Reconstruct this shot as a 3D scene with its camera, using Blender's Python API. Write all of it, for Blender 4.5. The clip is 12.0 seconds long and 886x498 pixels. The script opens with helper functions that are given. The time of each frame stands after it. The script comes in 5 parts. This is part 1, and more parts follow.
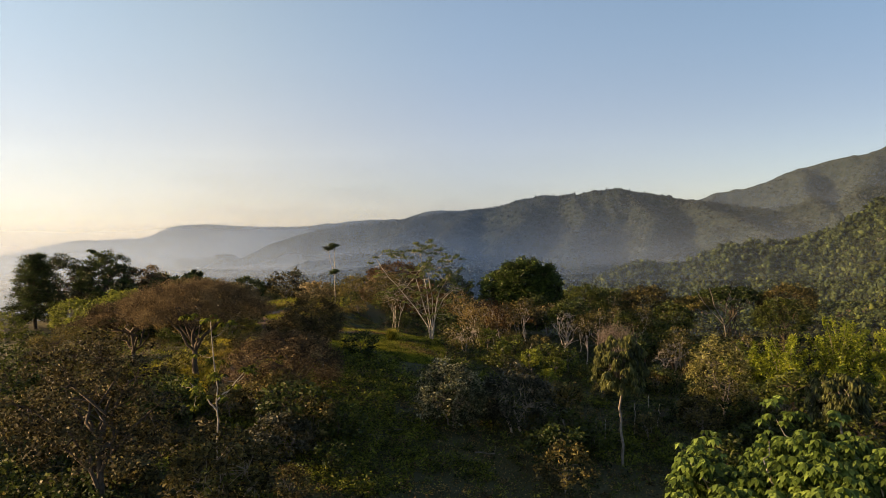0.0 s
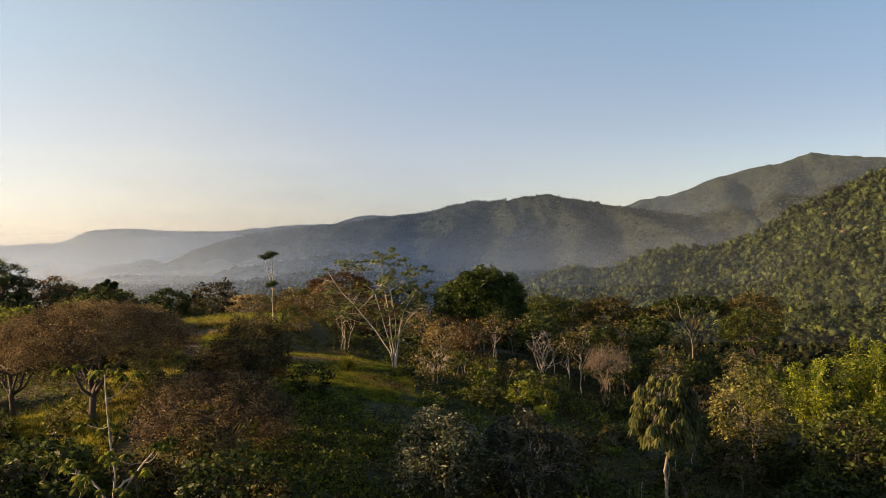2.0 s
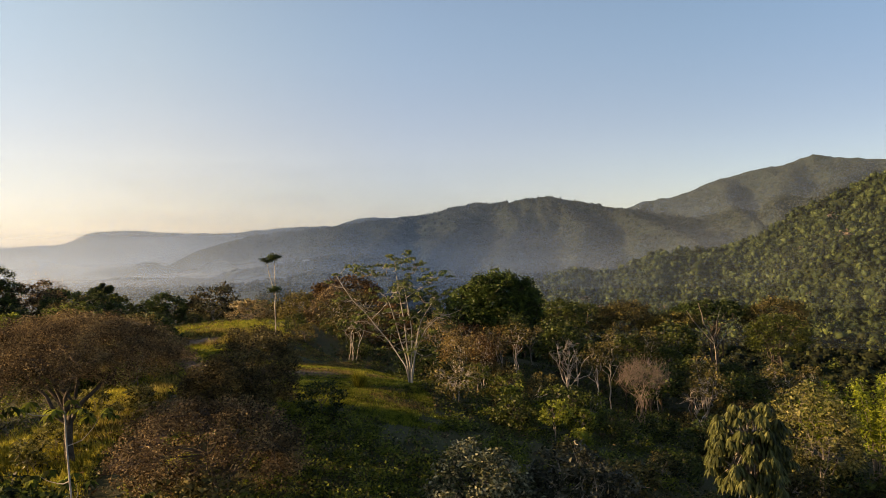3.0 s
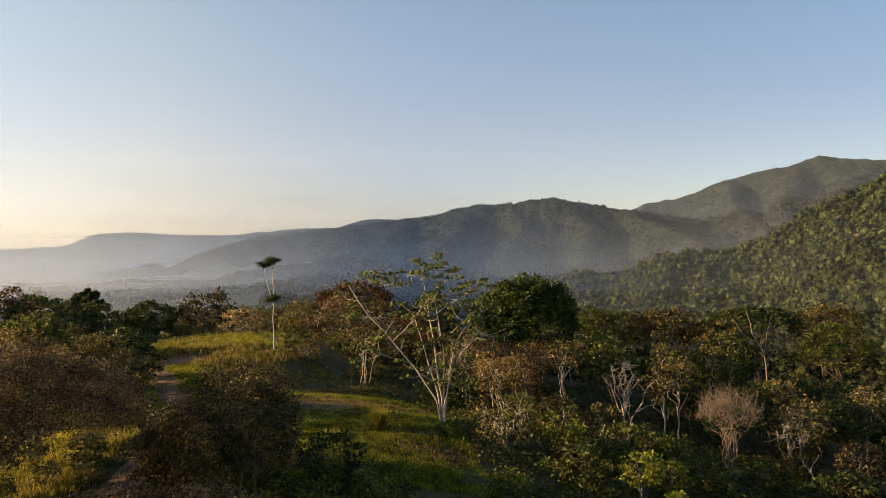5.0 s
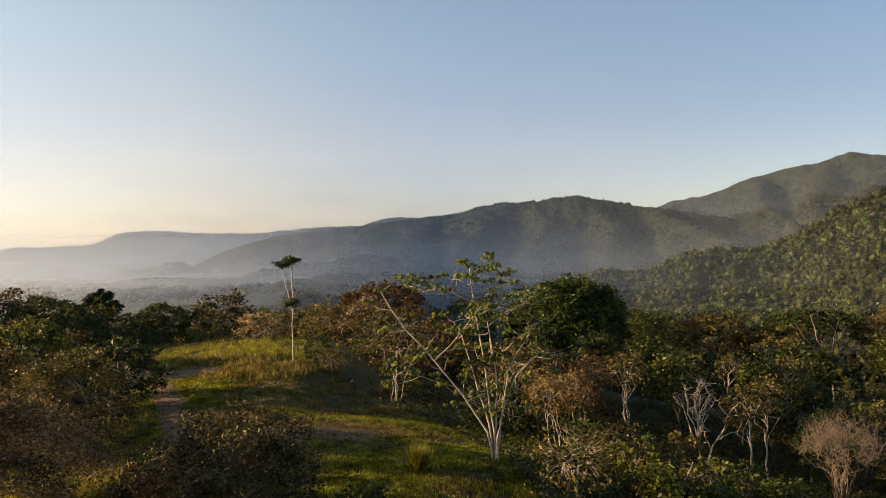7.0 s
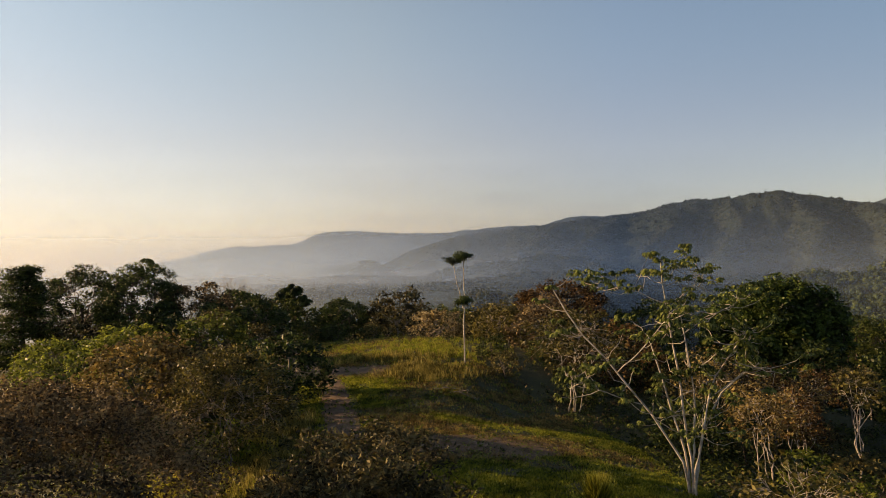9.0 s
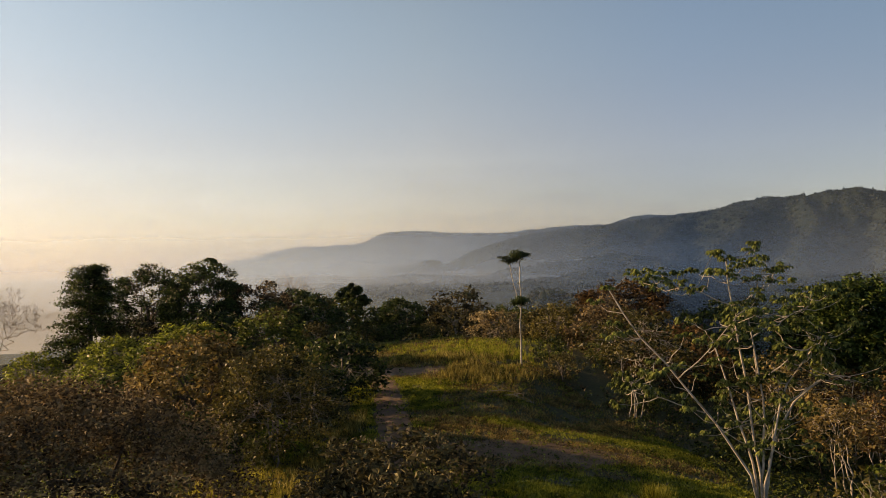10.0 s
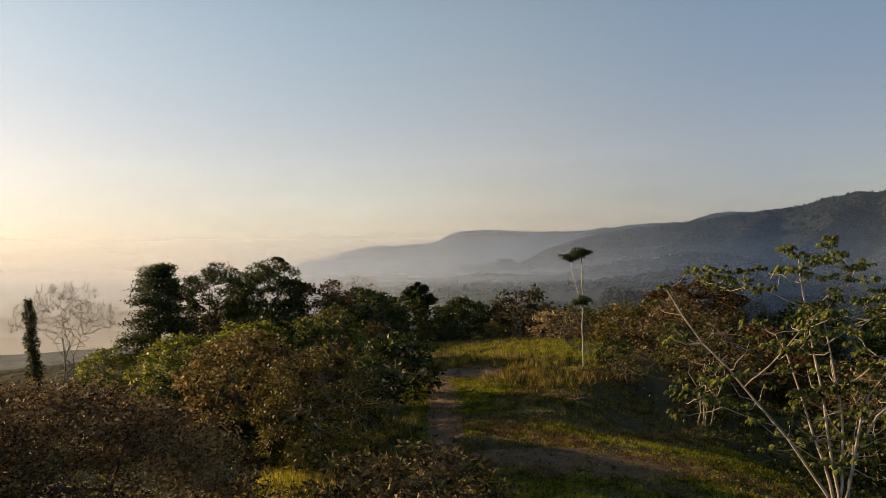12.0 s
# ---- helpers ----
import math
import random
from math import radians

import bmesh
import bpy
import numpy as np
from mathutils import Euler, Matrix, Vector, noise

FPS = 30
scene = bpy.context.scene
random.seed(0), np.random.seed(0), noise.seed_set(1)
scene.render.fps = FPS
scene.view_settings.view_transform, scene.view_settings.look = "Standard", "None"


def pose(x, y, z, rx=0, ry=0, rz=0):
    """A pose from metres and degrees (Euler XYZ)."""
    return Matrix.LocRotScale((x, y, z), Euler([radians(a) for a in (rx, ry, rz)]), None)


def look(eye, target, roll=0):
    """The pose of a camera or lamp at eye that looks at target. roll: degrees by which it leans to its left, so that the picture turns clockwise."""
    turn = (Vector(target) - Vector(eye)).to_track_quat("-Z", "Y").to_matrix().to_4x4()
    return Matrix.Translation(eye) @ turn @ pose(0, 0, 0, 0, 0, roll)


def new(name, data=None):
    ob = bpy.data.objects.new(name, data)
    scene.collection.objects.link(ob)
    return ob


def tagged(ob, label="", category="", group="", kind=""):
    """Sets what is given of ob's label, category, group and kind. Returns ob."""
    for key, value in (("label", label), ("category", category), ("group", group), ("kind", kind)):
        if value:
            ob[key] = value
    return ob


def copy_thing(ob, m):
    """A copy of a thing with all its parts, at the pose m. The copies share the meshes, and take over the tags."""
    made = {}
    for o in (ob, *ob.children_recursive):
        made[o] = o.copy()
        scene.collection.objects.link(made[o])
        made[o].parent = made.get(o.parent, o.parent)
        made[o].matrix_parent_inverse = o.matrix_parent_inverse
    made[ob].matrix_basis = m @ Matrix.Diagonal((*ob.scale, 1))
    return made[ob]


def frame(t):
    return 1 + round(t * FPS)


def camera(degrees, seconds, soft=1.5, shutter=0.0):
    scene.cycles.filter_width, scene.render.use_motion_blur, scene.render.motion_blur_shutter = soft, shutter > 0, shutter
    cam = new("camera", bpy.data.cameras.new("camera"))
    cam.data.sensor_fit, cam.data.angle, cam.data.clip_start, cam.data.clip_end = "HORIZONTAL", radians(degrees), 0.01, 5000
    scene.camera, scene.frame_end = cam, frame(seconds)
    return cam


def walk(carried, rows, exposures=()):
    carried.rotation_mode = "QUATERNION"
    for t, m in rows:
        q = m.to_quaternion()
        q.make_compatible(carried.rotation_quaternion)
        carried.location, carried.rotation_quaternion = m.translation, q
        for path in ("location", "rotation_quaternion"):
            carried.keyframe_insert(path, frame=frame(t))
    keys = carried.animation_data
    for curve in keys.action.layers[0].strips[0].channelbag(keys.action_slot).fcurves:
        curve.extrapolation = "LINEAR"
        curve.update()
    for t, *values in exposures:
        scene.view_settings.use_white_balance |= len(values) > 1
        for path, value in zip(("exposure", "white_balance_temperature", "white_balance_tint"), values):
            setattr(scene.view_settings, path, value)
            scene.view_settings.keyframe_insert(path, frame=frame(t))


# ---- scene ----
cam = camera(62.6, 12.0, soft=0.8)
PATH = [
    (0, (-1.654, 1.874, 12.145), (-1.755, 3.871, 12.141), -1.8),
    (0.5, (-2.89, 5.726, 12.283), (-2.993, 7.723, 12.285), -1.9),
    (1, (-3.935, 9.453, 12.44), (-3.97, 11.452, 12.443), -1.8),
    (1.5, (-4.98, 12.995, 12.612), (-4.887, 14.993, 12.615), -1.9),
    (2, (-5.936, 16.457, 12.76), (-5.847, 18.455, 12.764), -1.8),
    (2.5, (-6.831, 19.995, 12.819), (-6.743, 21.993, 12.826), -1.8),
    (3, (-7.533, 23.704, 12.917), (-7.446, 25.702, 12.927), -1.8),
    (5, (-9.687, 38.284, 13.12), (-9.608, 40.282, 13.135), -1.8),
    (5.5, (-10.099, 41.399, 13.167), (-10.025, 43.397, 13.181), -1.9),
    (6, (-10.471, 44.009, 13.227), (-10.402, 46.008, 13.24), -1.8),
    (6.5, (-10.835, 46.238, 13.295), (-10.77, 48.237, 13.306), -1.7),
    (7, (-11.106, 48.134, 13.262), (-11.089, 50.133, 13.274), -1.8),
    (9, (-11.033, 53.871, 12.882), (-11.51, 55.813, 12.907), -1.6),
    (9.5, (-10.894, 54.817, 12.835), (-11.471, 56.732, 12.863), -1.6),
    (10, (-10.746, 55.468, 12.801), (-11.388, 57.362, 12.83), -1.6),
    (10.5, (-10.574, 56.064, 12.737), (-11.279, 57.935, 12.768), -1.6),
    (11, (-10.432, 56.633, 12.706), (-11.197, 58.481, 12.739), -1.6),
    (11.5, (-10.214, 57.221, 12.691), (-11.03, 59.046, 12.724), -1.6),
    (12, (-10.047, 57.771, 12.691), (-10.876, 59.591, 12.723), -1.7),
]
walk(cam, [(t, look(eye, target, roll)) for t, eye, target, roll in PATH], [(0.0, 0.94, 8600, 24), (3.0, 0.98, 8850, 25), (7.0, 0.95, 8850, 25), (9.0, 0.62, 8850, 25), (12.0, 0.42, 8700, 24)])

# ---- world, sun, exposure ----
SUN_AZ, SUN_EL = radians(-90), radians(14)
SUN_DIR = Vector((math.sin(SUN_AZ) * math.cos(SUN_EL), math.cos(SUN_AZ) * math.cos(SUN_EL), math.sin(SUN_EL)))
world = bpy.data.worlds.new("world")
scene.world = world
world.use_nodes = True
wn = world.node_tree.nodes
sky = wn.new("ShaderNodeTexSky")
sky.sky_type = "NISHITA"
sky.sun_disc = False
sky.sun_elevation = SUN_EL
sky.sun_rotation = SUN_AZ
sky.altitude = 200
sky.air_density, sky.dust_density, sky.ozone_density = 0.75, 0.55, 1.1
wn["Background"].inputs["Strength"].default_value = 0.115
# warm dusty haze towards the horizon, clearer and bluer above
coord, height = wn.new("ShaderNodeTexCoord"), wn.new("ShaderNodeSeparateXYZ")
world.node_tree.links.new(coord.outputs["Generated"], height.inputs[0])
haze = wn.new("ShaderNodeValToRGB")
for k, (z, c) in enumerate([(0.0, (0.96, 0.88, 0.875, 1)), (0.12, (0.98, 0.95, 0.935, 1)), (0.33, (1.04, 1.19, 1.16, 1)), (0.7, (1, 1, 1, 1))]):
    e = haze.color_ramp.elements[k] if k < 2 else haze.color_ramp.elements.new(z)
    e.position, e.color = z, c
haze.color_ramp.interpolation = "EASE"
world.node_tree.links.new(height.outputs["Z"], haze.inputs["Fac"])
tinted = wn.new("ShaderNodeMix")
tinted.data_type, tinted.blend_type = "RGBA", "MULTIPLY"
tinted.inputs["Factor"].default_value = 1.0
world.node_tree.links.new(sky.outputs["Color"], tinted.inputs["A"])
world.node_tree.links.new(haze.outputs["Color"], tinted.inputs["B"])
# the haze is whitest towards the sun in the west, the air clearer and bluer towards the east
across = wn.new("ShaderNodeMapRange")
across.inputs["From Min"].default_value, across.inputs["From Max"].default_value = -1.0, 1.0
world.node_tree.links.new(height.outputs["X"], across.inputs["Value"])
air = wn.new("ShaderNodeValToRGB")
for k, (x, c) in enumerate([(0.15, (1.05, 1.06, 1.02, 1)), (0.8, (0.61, 0.72, 0.82, 1)), (0.34, (1.15, 1.08, 1.0, 1)), (0.5, (0.965, 0.99, 1.03, 1)), (0.68, (0.73, 0.82, 0.89, 1))]):
    e = air.color_ramp.elements[k] if k < 2 else air.color_ramp.elements.new(x)
    e.position, e.color = x, c
world.node_tree.links.new(across.outputs[0], air.inputs["Fac"])
graded = wn.new("ShaderNodeMix")
graded.data_type, graded.blend_type = "RGBA", "MULTIPLY"
graded.inputs["Factor"].default_value = 1.0
world.node_tree.links.new(tinted.outputs["Result"], graded.inputs["A"])
world.node_tree.links.new(air.outputs["Color"], graded.inputs["B"])
world.node_tree.links.new(graded.outputs["Result"], wn["Background"].inputs["Color"])
sun = new("sun", bpy.data.lights.new("sun", "SUN"))
sun.data.energy, sun.data.angle, sun.data.color = 5.0, radians(0.6), (1.0, 0.76, 0.45)
sun.matrix_world = look(SUN_DIR * 400, (0, 0, 0))


# ---- materials ----
def material(name):
    m = bpy.data.materials.new(name)
    m.use_nodes = True
    return m, m.node_tree.nodes, m.node_tree.links, m.node_tree.nodes["Principled BSDF"]


def ramp(nodes, stops):
    r = nodes.new("ShaderNodeValToRGB")
    e = r.color_ramp.elements
    while len(e) < len(stops):
        e.new(0.5)
    for k, (p, c) in enumerate(stops):
        e[k].position, e[k].color = p, (*c, 1)
    return r


def noise_at(nodes, links, scale, detail=4, rough=0.6):
    pos = nodes.new("ShaderNodeNewGeometry")
    n = nodes.new("ShaderNodeTexNoise")
    n.inputs["Scale"].default_value, n.inputs["Detail"].default_value, n.inputs["Roughness"].default_value = scale, detail, rough
    links.new(pos.outputs["Position"], n.inputs["Vector"])
    return n.outputs["Fac"]


def leaf_material(name, dark, mid, bright, rough=0.5, through_light=0.35, patch=0.7, leafwise=0.55):
    """Leaves: colour varies leaf by leaf, branch by branch and tree by tree; light shines through them."""
    m, nodes, links, bsdf = material(name)
    geo = nodes.new("ShaderNodeNewGeometry")
    info = nodes.new("ShaderNodeObjectInfo")
    a = nodes.new("ShaderNodeMath")
    a.operation = "MULTIPLY_ADD"
    a.inputs[1].default_value = leafwise
    links.new(geo.outputs["Random Per Island"], a.inputs[0])
    b = nodes.new("ShaderNodeMath")
    b.operation = "MULTIPLY_ADD"
    b.inputs[1].default_value = 1.05 - leafwise
    spread = nodes.new("ShaderNodeMapRange")
    spread.inputs["From Min"].default_value, spread.inputs["From Max"].default_value = 0.3, 0.7
    links.new(noise_at(nodes, links, patch, 2), spread.inputs["Value"])
    links.new(spread.outputs[0], b.inputs[0])
    c = nodes.new("ShaderNodeMath")
    c.operation = "MULTIPLY_ADD"
    c.inputs[1].default_value, c.inputs[2].default_value = 0.2, -0.15
    links.new(info.outputs["Random"], c.inputs[0])
    links.new(c.outputs[0], b.inputs[2])
    links.new(b.outputs[0], a.inputs[2])
    r = ramp(nodes, [(0.12, tuple(0.36 * v for v in dark)), (0.46, tuple(0.78 * v for v in mid)), (0.86, tuple(1.12 * v for v in bright))])
    links.new(a.outputs[0], r.inputs["Fac"])
    links.new(r.outputs["Color"], bsdf.inputs["Base Color"])
    bsdf.inputs["Roughness"].default_value = rough
    bsdf.inputs["Specular IOR Level"].default_value = 0.2
    t = nodes.new("ShaderNodeBsdfTranslucent")
    links.new(r.outputs["Color"], t.inputs["Color"])
    mix = nodes.new("ShaderNodeMixShader")
    mix.inputs[0].default_value = through_light
    links.new(bsdf.outputs[0], mix.inputs[1])
    links.new(t.outputs[0], mix.inputs[2])
    links.new(mix.outputs[0], nodes["Material Output"].inputs["Surface"])
    return m


def bark_material(name, dark, bright, scale=6):
    m, nodes, links, bsdf = material(name)
    f = noise_at(nodes, links, scale, 6, 0.7)
    r = ramp(nodes, [(0.3, dark), (0.62, bright)])
    links.new(f, r.inputs["Fac"])
    links.new(r.outputs["Color"], bsdf.inputs["Base Color"])
    bsdf.inputs["Roughness"].default_value = 0.85
    bump = nodes.new("ShaderNodeBump")
    bump.inputs["Strength"].default_value, bump.inputs["Distance"].default_value = 0.5, 0.03
    links.new(f, bump.inputs["Height"])
    links.new(bump.outputs[0], bsdf.inputs["Normal"])
    return m


LEAF_DARK = leaf_material("leaf_dark_green", (0.016, 0.03, 0.010), (0.035, 0.06, 0.018), (0.07, 0.10, 0.025))
LEAF_MID = leaf_material("leaf_green", (0.022, 0.038, 0.010), (0.05, 0.074, 0.018), (0.11, 0.135, 0.03))
LEAF_LIME = leaf_material("leaf_lime", (0.065, 0.105, 0.014), (0.19, 0.26, 0.03), (0.36, 0.42, 0.055), 0.45, 0.45)
LEAF_FRESH = leaf_material("leaf_fresh_green", (0.045, 0.085, 0.02), (0.11, 0.185, 0.04), (0.22, 0.32, 0.08), 0.4, 0.35)
LEAF_OLIVE = leaf_material("leaf_olive", (0.04, 0.045, 0.014), (0.095, 0.09, 0.025), (0.18, 0.155, 0.045))
LEAF_BROWN = leaf_material("leaf_brown", (0.036, 0.025, 0.012), (0.102, 0.072, 0.036), (0.24, 0.18, 0.09), 0.68, 0.25)
LEAF_RUST = leaf_material("leaf_rust", (0.04, 0.024, 0.010), (0.10, 0.058, 0.022), (0.20, 0.125, 0.045), 0.68, 0.3)
LEAF_STRAW = leaf_material("leaf_straw", (0.16, 0.115, 0.05), (0.36, 0.28, 0.13), (0.52, 0.43, 0.24), 0.6, 0.4)
LEAF_SILVER = leaf_material("leaf_silver", (0.035, 0.045, 0.016), (0.075, 0.095, 0.042), (0.38, 0.39, 0.25), 0.5, 0.2)
LEAF_DENSE = leaf_material("leaf_dense_green", (0.02, 0.04, 0.010), (0.05, 0.085, 0.018), (0.10, 0.15, 0.03), 0.5, 0.25)
LEAF_DRY = leaf_material("leaf_dusty_olive", (0.08, 0.06, 0.02), (0.20, 0.15, 0.052), (0.34, 0.26, 0.095), 0.6, 0.35)
LEAF_FRESHMID = leaf_material("leaf_bush_green", (0.035, 0.06, 0.012), (0.09, 0.13, 0.022), (0.19, 0.22, 0.04), 0.5, 0.4)
LEAF_SILVER_DARK = leaf_material("leaf_dark_silver", (0.022, 0.03, 0.014), (0.05, 0.058, 0.032), (0.16, 0.16, 0.11), 0.45, 0.15)
LEAF_DARKBROWN = leaf_material("leaf_dark_brown_green", (0.024, 0.024, 0.010), (0.065, 0.058, 0.025), (0.16, 0.14, 0.06), 0.68, 0.2)
LEAF_OLIVEBROWN = leaf_material("leaf_olive_brown", (0.034, 0.034, 0.012), (0.095, 0.088, 0.03), (0.20, 0.172, 0.06), 0.68, 0.3)
LEAF_MIDLIME = leaf_material("leaf_bright_bush", (0.035, 0.055, 0.012), (0.085, 0.115, 0.022), (0.17, 0.20, 0.04), 0.5, 0.4)
# two lightened bush greens: sunlight on the leaves is put into the colour
LEAF_BRIGHT = leaf_material("leaf_sunlit_bush", (0.05, 0.075, 0.014), (0.13, 0.165, 0.028), (0.25, 0.29, 0.05), 0.5, 0.45)
LEAF_GLOW = leaf_material("leaf_sunlit_lime", (0.08, 0.115, 0.02), (0.19, 0.235, 0.036), (0.30, 0.35, 0.058), 0.5, 0.55)
LEAF_HERB = leaf_material("leaf_bank_herb", (0.06, 0.07, 0.02), (0.16, 0.165, 0.045), (0.34, 0.32, 0.12), 0.5, 0.35)
DRY_TURF = leaf_material("dry_turf", (0.085, 0.06, 0.02), (0.21, 0.15, 0.048), (0.36, 0.27, 0.09), 0.7, 0.3)
LEAF_PUMP = leaf_material("leaf_pumpwood", (0.045, 0.068, 0.018), (0.115, 0.155, 0.04), (0.24, 0.28, 0.085), 0.45, 0.35)
# brighter than the meadow grass: the bank's sunlight is put into its colour
BANK_GRASS = leaf_material("bank_grass", (0.13, 0.15, 0.02), (0.30, 0.30, 0.035), (0.44, 0.40, 0.08), 0.6, 0.5)
GRASS = leaf_material("grass_blades", (0.08, 0.12, 0.016), (0.20, 0.25, 0.026), (0.34, 0.34, 0.05), 0.6, 0.5)
DRY_GRASS = leaf_material("dry_grass", (0.12, 0.11, 0.025), (0.24, 0.21, 0.05), (0.40, 0.33, 0.10), 0.6, 0.4)
BARK_PALE = bark_material("bark_pale", (0.20, 0.175, 0.14), (0.46, 0.42, 0.36), 3)
BARK_GREY = bark_material("bark_grey", (0.10, 0.085, 0.07), (0.26, 0.23, 0.19))
BARK_DARK = bark_material("bark_dark", (0.03, 0.024, 0.018), (0.09, 0.07, 0.05))
BARK_PINK = bark_material("bark_pinkish", (0.09, 0.07, 0.054), (0.22, 0.175, 0.138), 4)


# ---- shapes ----
def mesh_from(name, verts, faces, mat, smooth=False):
    """A mesh from an array of places and an array of faces that all have the same number of corners."""
    verts, faces = np.asarray(verts, dtype=np.float32), np.asarray(faces, dtype=np.int32)
    me = bpy.data.meshes.new(name)
    k = faces.shape[1]
    me.vertices.add(len(verts))
    me.vertices.foreach_set("co", verts.ravel())
    me.loops.add(faces.size)
    me.loops.foreach_set("vertex_index", faces.ravel())
    me.polygons.add(len(faces))
    me.polygons.foreach_set("loop_start", np.arange(0, faces.size, k, dtype=np.int32))
    me.polygons.foreach_set("loop_total", np.full(len(faces), k, dtype=np.int32))
    if smooth:
        me.polygons.foreach_set("use_smooth", np.ones(len(faces), dtype=bool))
    me.update(calc_edges=True)
    me.materials.append(mat)
    return me


def part(name, me, parent=None, label=""):
    ob = new(name, me)
    ob.parent = parent
    return tagged(ob, label)


def joined(pieces):
    vs, fs, n = [], [], 0
    for v, f in pieces:
        vs.append(v)
        fs.append(f + n)
        n += len(v)
    return np.concatenate(vs), np.concatenate(fs)


def unit(v):
    return v / np.maximum(np.linalg.norm(v, axis=-1, keepdims=True), 1e-9)


def tube(pts, radii, sides=5):
    pts = np.asarray(pts, float)
    d = unit(np.gradient(pts, axis=0))
    ref = np.where(np.abs(d[:, 2:3]) > 0.9, [[1.0, 0, 0]], [[0, 0, 1.0]])
    a = unit(np.cross(d, ref))
    b = np.cross(d, a)
    ang = np.linspace(0, 2 * np.pi, sides, endpoint=False)
    ring = a[:, None] * np.cos(ang)[None, :, None] + b[:, None] * np.sin(ang)[None, :, None]
    v = (pts[:, None] + ring * np.asarray(radii)[:, None, None]).reshape(-1, 3)
    i, j = np.meshgrid(np.arange(len(pts) - 1), np.arange(sides), indexing="ij")
    k = (j + 1) % sides
    f = np.stack([i * sides + j, i * sides + k, (i + 1) * sides + k, (i + 1) * sides + j], -1).reshape(-1, 4)
    return v, f


def bent(a, b, sag, rng, n=6, wob=0.05):
    """A curved way from a to b that first rises (sag > 0) or droops, with small kinks."""
    a, b = np.asarray(a, float), np.asarray(b, float)
    s = np.linspace(0, 1, n)[:, None]
    length = np.linalg.norm(b - a)
    p = a + (b - a) * s
    p[:, 2] += sag * length * np.sin(np.pi * s[:, 0])
    w = rng.normal(0, wob * length, (n, 3))
    w[0] = w[-1] = 0
    return p + w * np.sin(np.pi * s)


def leaf_quads(c, size, rng, up=0.6, droop=0.2, narrow=0.5, axis=None):
    """Leaves at the places c: pointed, folded four-corner blades of the given lengths."""
    n = len(c)
    ax = rng.normal(0, 1, (n, 3)) if axis is None else axis + rng.normal(0, 0.25, (n, 3))
    ax[:, 2] = ax[:, 2] * 0.6 - droop
    ax = unit(ax)
    nm = unit(rng.normal(0, 1, (n, 3)) + np.array([0, 0, up * 2.2]))
    side = unit(np.cross(nm, ax))
    nm = np.cross(ax, side)
    s = np.broadcast_to(np.asarray(size, float), (n,))[:, None] * rng.uniform(0.65, 1.25, (n, 1))
    w = s * narrow * 0.5
    mid = c + ax * s * 0.45
    v = np.stack([c, mid + side * w + nm * s * 0.08, c + ax * s - nm * s * 0.1, mid - side * w + nm * s * 0.08], 1).reshape(-1, 3)
    f = (np.arange(n) * 4)[:, None] + np.arange(4)[None, :]
    return v, f


def shell_points(n, rng, low=-0.35, inner=0.7, lumps=5):
    """Places in the outer shell of an uneven unit crown."""
    d = unit(rng.normal(0, 1, (n * 3, 3)))
    d = d[d[:, 2] > low][:n]
    bump = np.ones(len(d))
    for k in range(lumps):
        q = unit(rng.normal(0, 1, 3))
        bump += rng.uniform(-0.22, 0.22) * np.maximum(0, d @ q) ** 3
    return d * (rng.uniform(inner, 1.0, len(d)) * bump)[:, None]


def skeleton(rng, height, radius, deep, stem=0.3, limbs=7, tips=120, girth=0.18, lean=(0, 0), low=-0.35, inner=0.7, twig=True, stems=1):
    """Trunk, limbs and twigs of a tree, and the tips of its twigs. deep: half the crown's depth."""
    mid = np.array([lean[0], lean[1], height - deep])
    trunk_parts, limb_parts, twig_parts, spine = [], [], [], []
    for s in range(stems):
        foot = np.array([0.0, 0, -0.4]) + (rng.normal(0, 0.35, 3) * [1, 1, 0] if stems > 1 else 0)
        top = mid * [1, 1, 0] * 0.7 + [0, 0, height * stem + (height - deep - height * stem) * 0.6]
        top = top + rng.normal(0, radius * (0.22 if stems > 1 else 0.05), 3) * [1, 1, 0.2]
        p = bent(foot, top, 0, rng, 7, 0.025)
        trunk_parts.append(tube(p, np.linspace(girth, girth * 0.55, 7) / math.sqrt(stems), 7))
        spine.append(p)
    ends = mid + shell_points(limbs, rng, -0.1, 0.55) * [radius, radius, deep] * 0.8
    walks = []
    for k, e in enumerate(ends):
        p = spine[k % stems]
        a = p[rng.integers(3, 7)]
        w = bent(a, e, 0.07, rng, 6, 0.09)
        limb_parts.append(tube(w, np.linspace(girth * 0.5, girth * 0.16, 6) / math.sqrt(stems), 4))
        walks.append(w[2:])
    walks = np.concatenate(walks)
    t = mid + shell_points(tips, rng, low, inner) * [radius, radius, deep]
    if twig:
        for e in (t if tips < 130 else t[::2]):
            a = walks[np.argmin(np.sum((walks - e) ** 2, 1) + rng.uniform(0, 0.4))]
            twig_parts.append(tube(bent(a, e, 0.06, rng, 4, 0.09), np.linspace(girth * 0.16, girth * 0.05, 4), 3))
    return trunk_parts, limb_parts, twig_parts, t


def thing(name, label, category, group=""):
    ob = new(name)
    return tagged(ob, label, category, group)


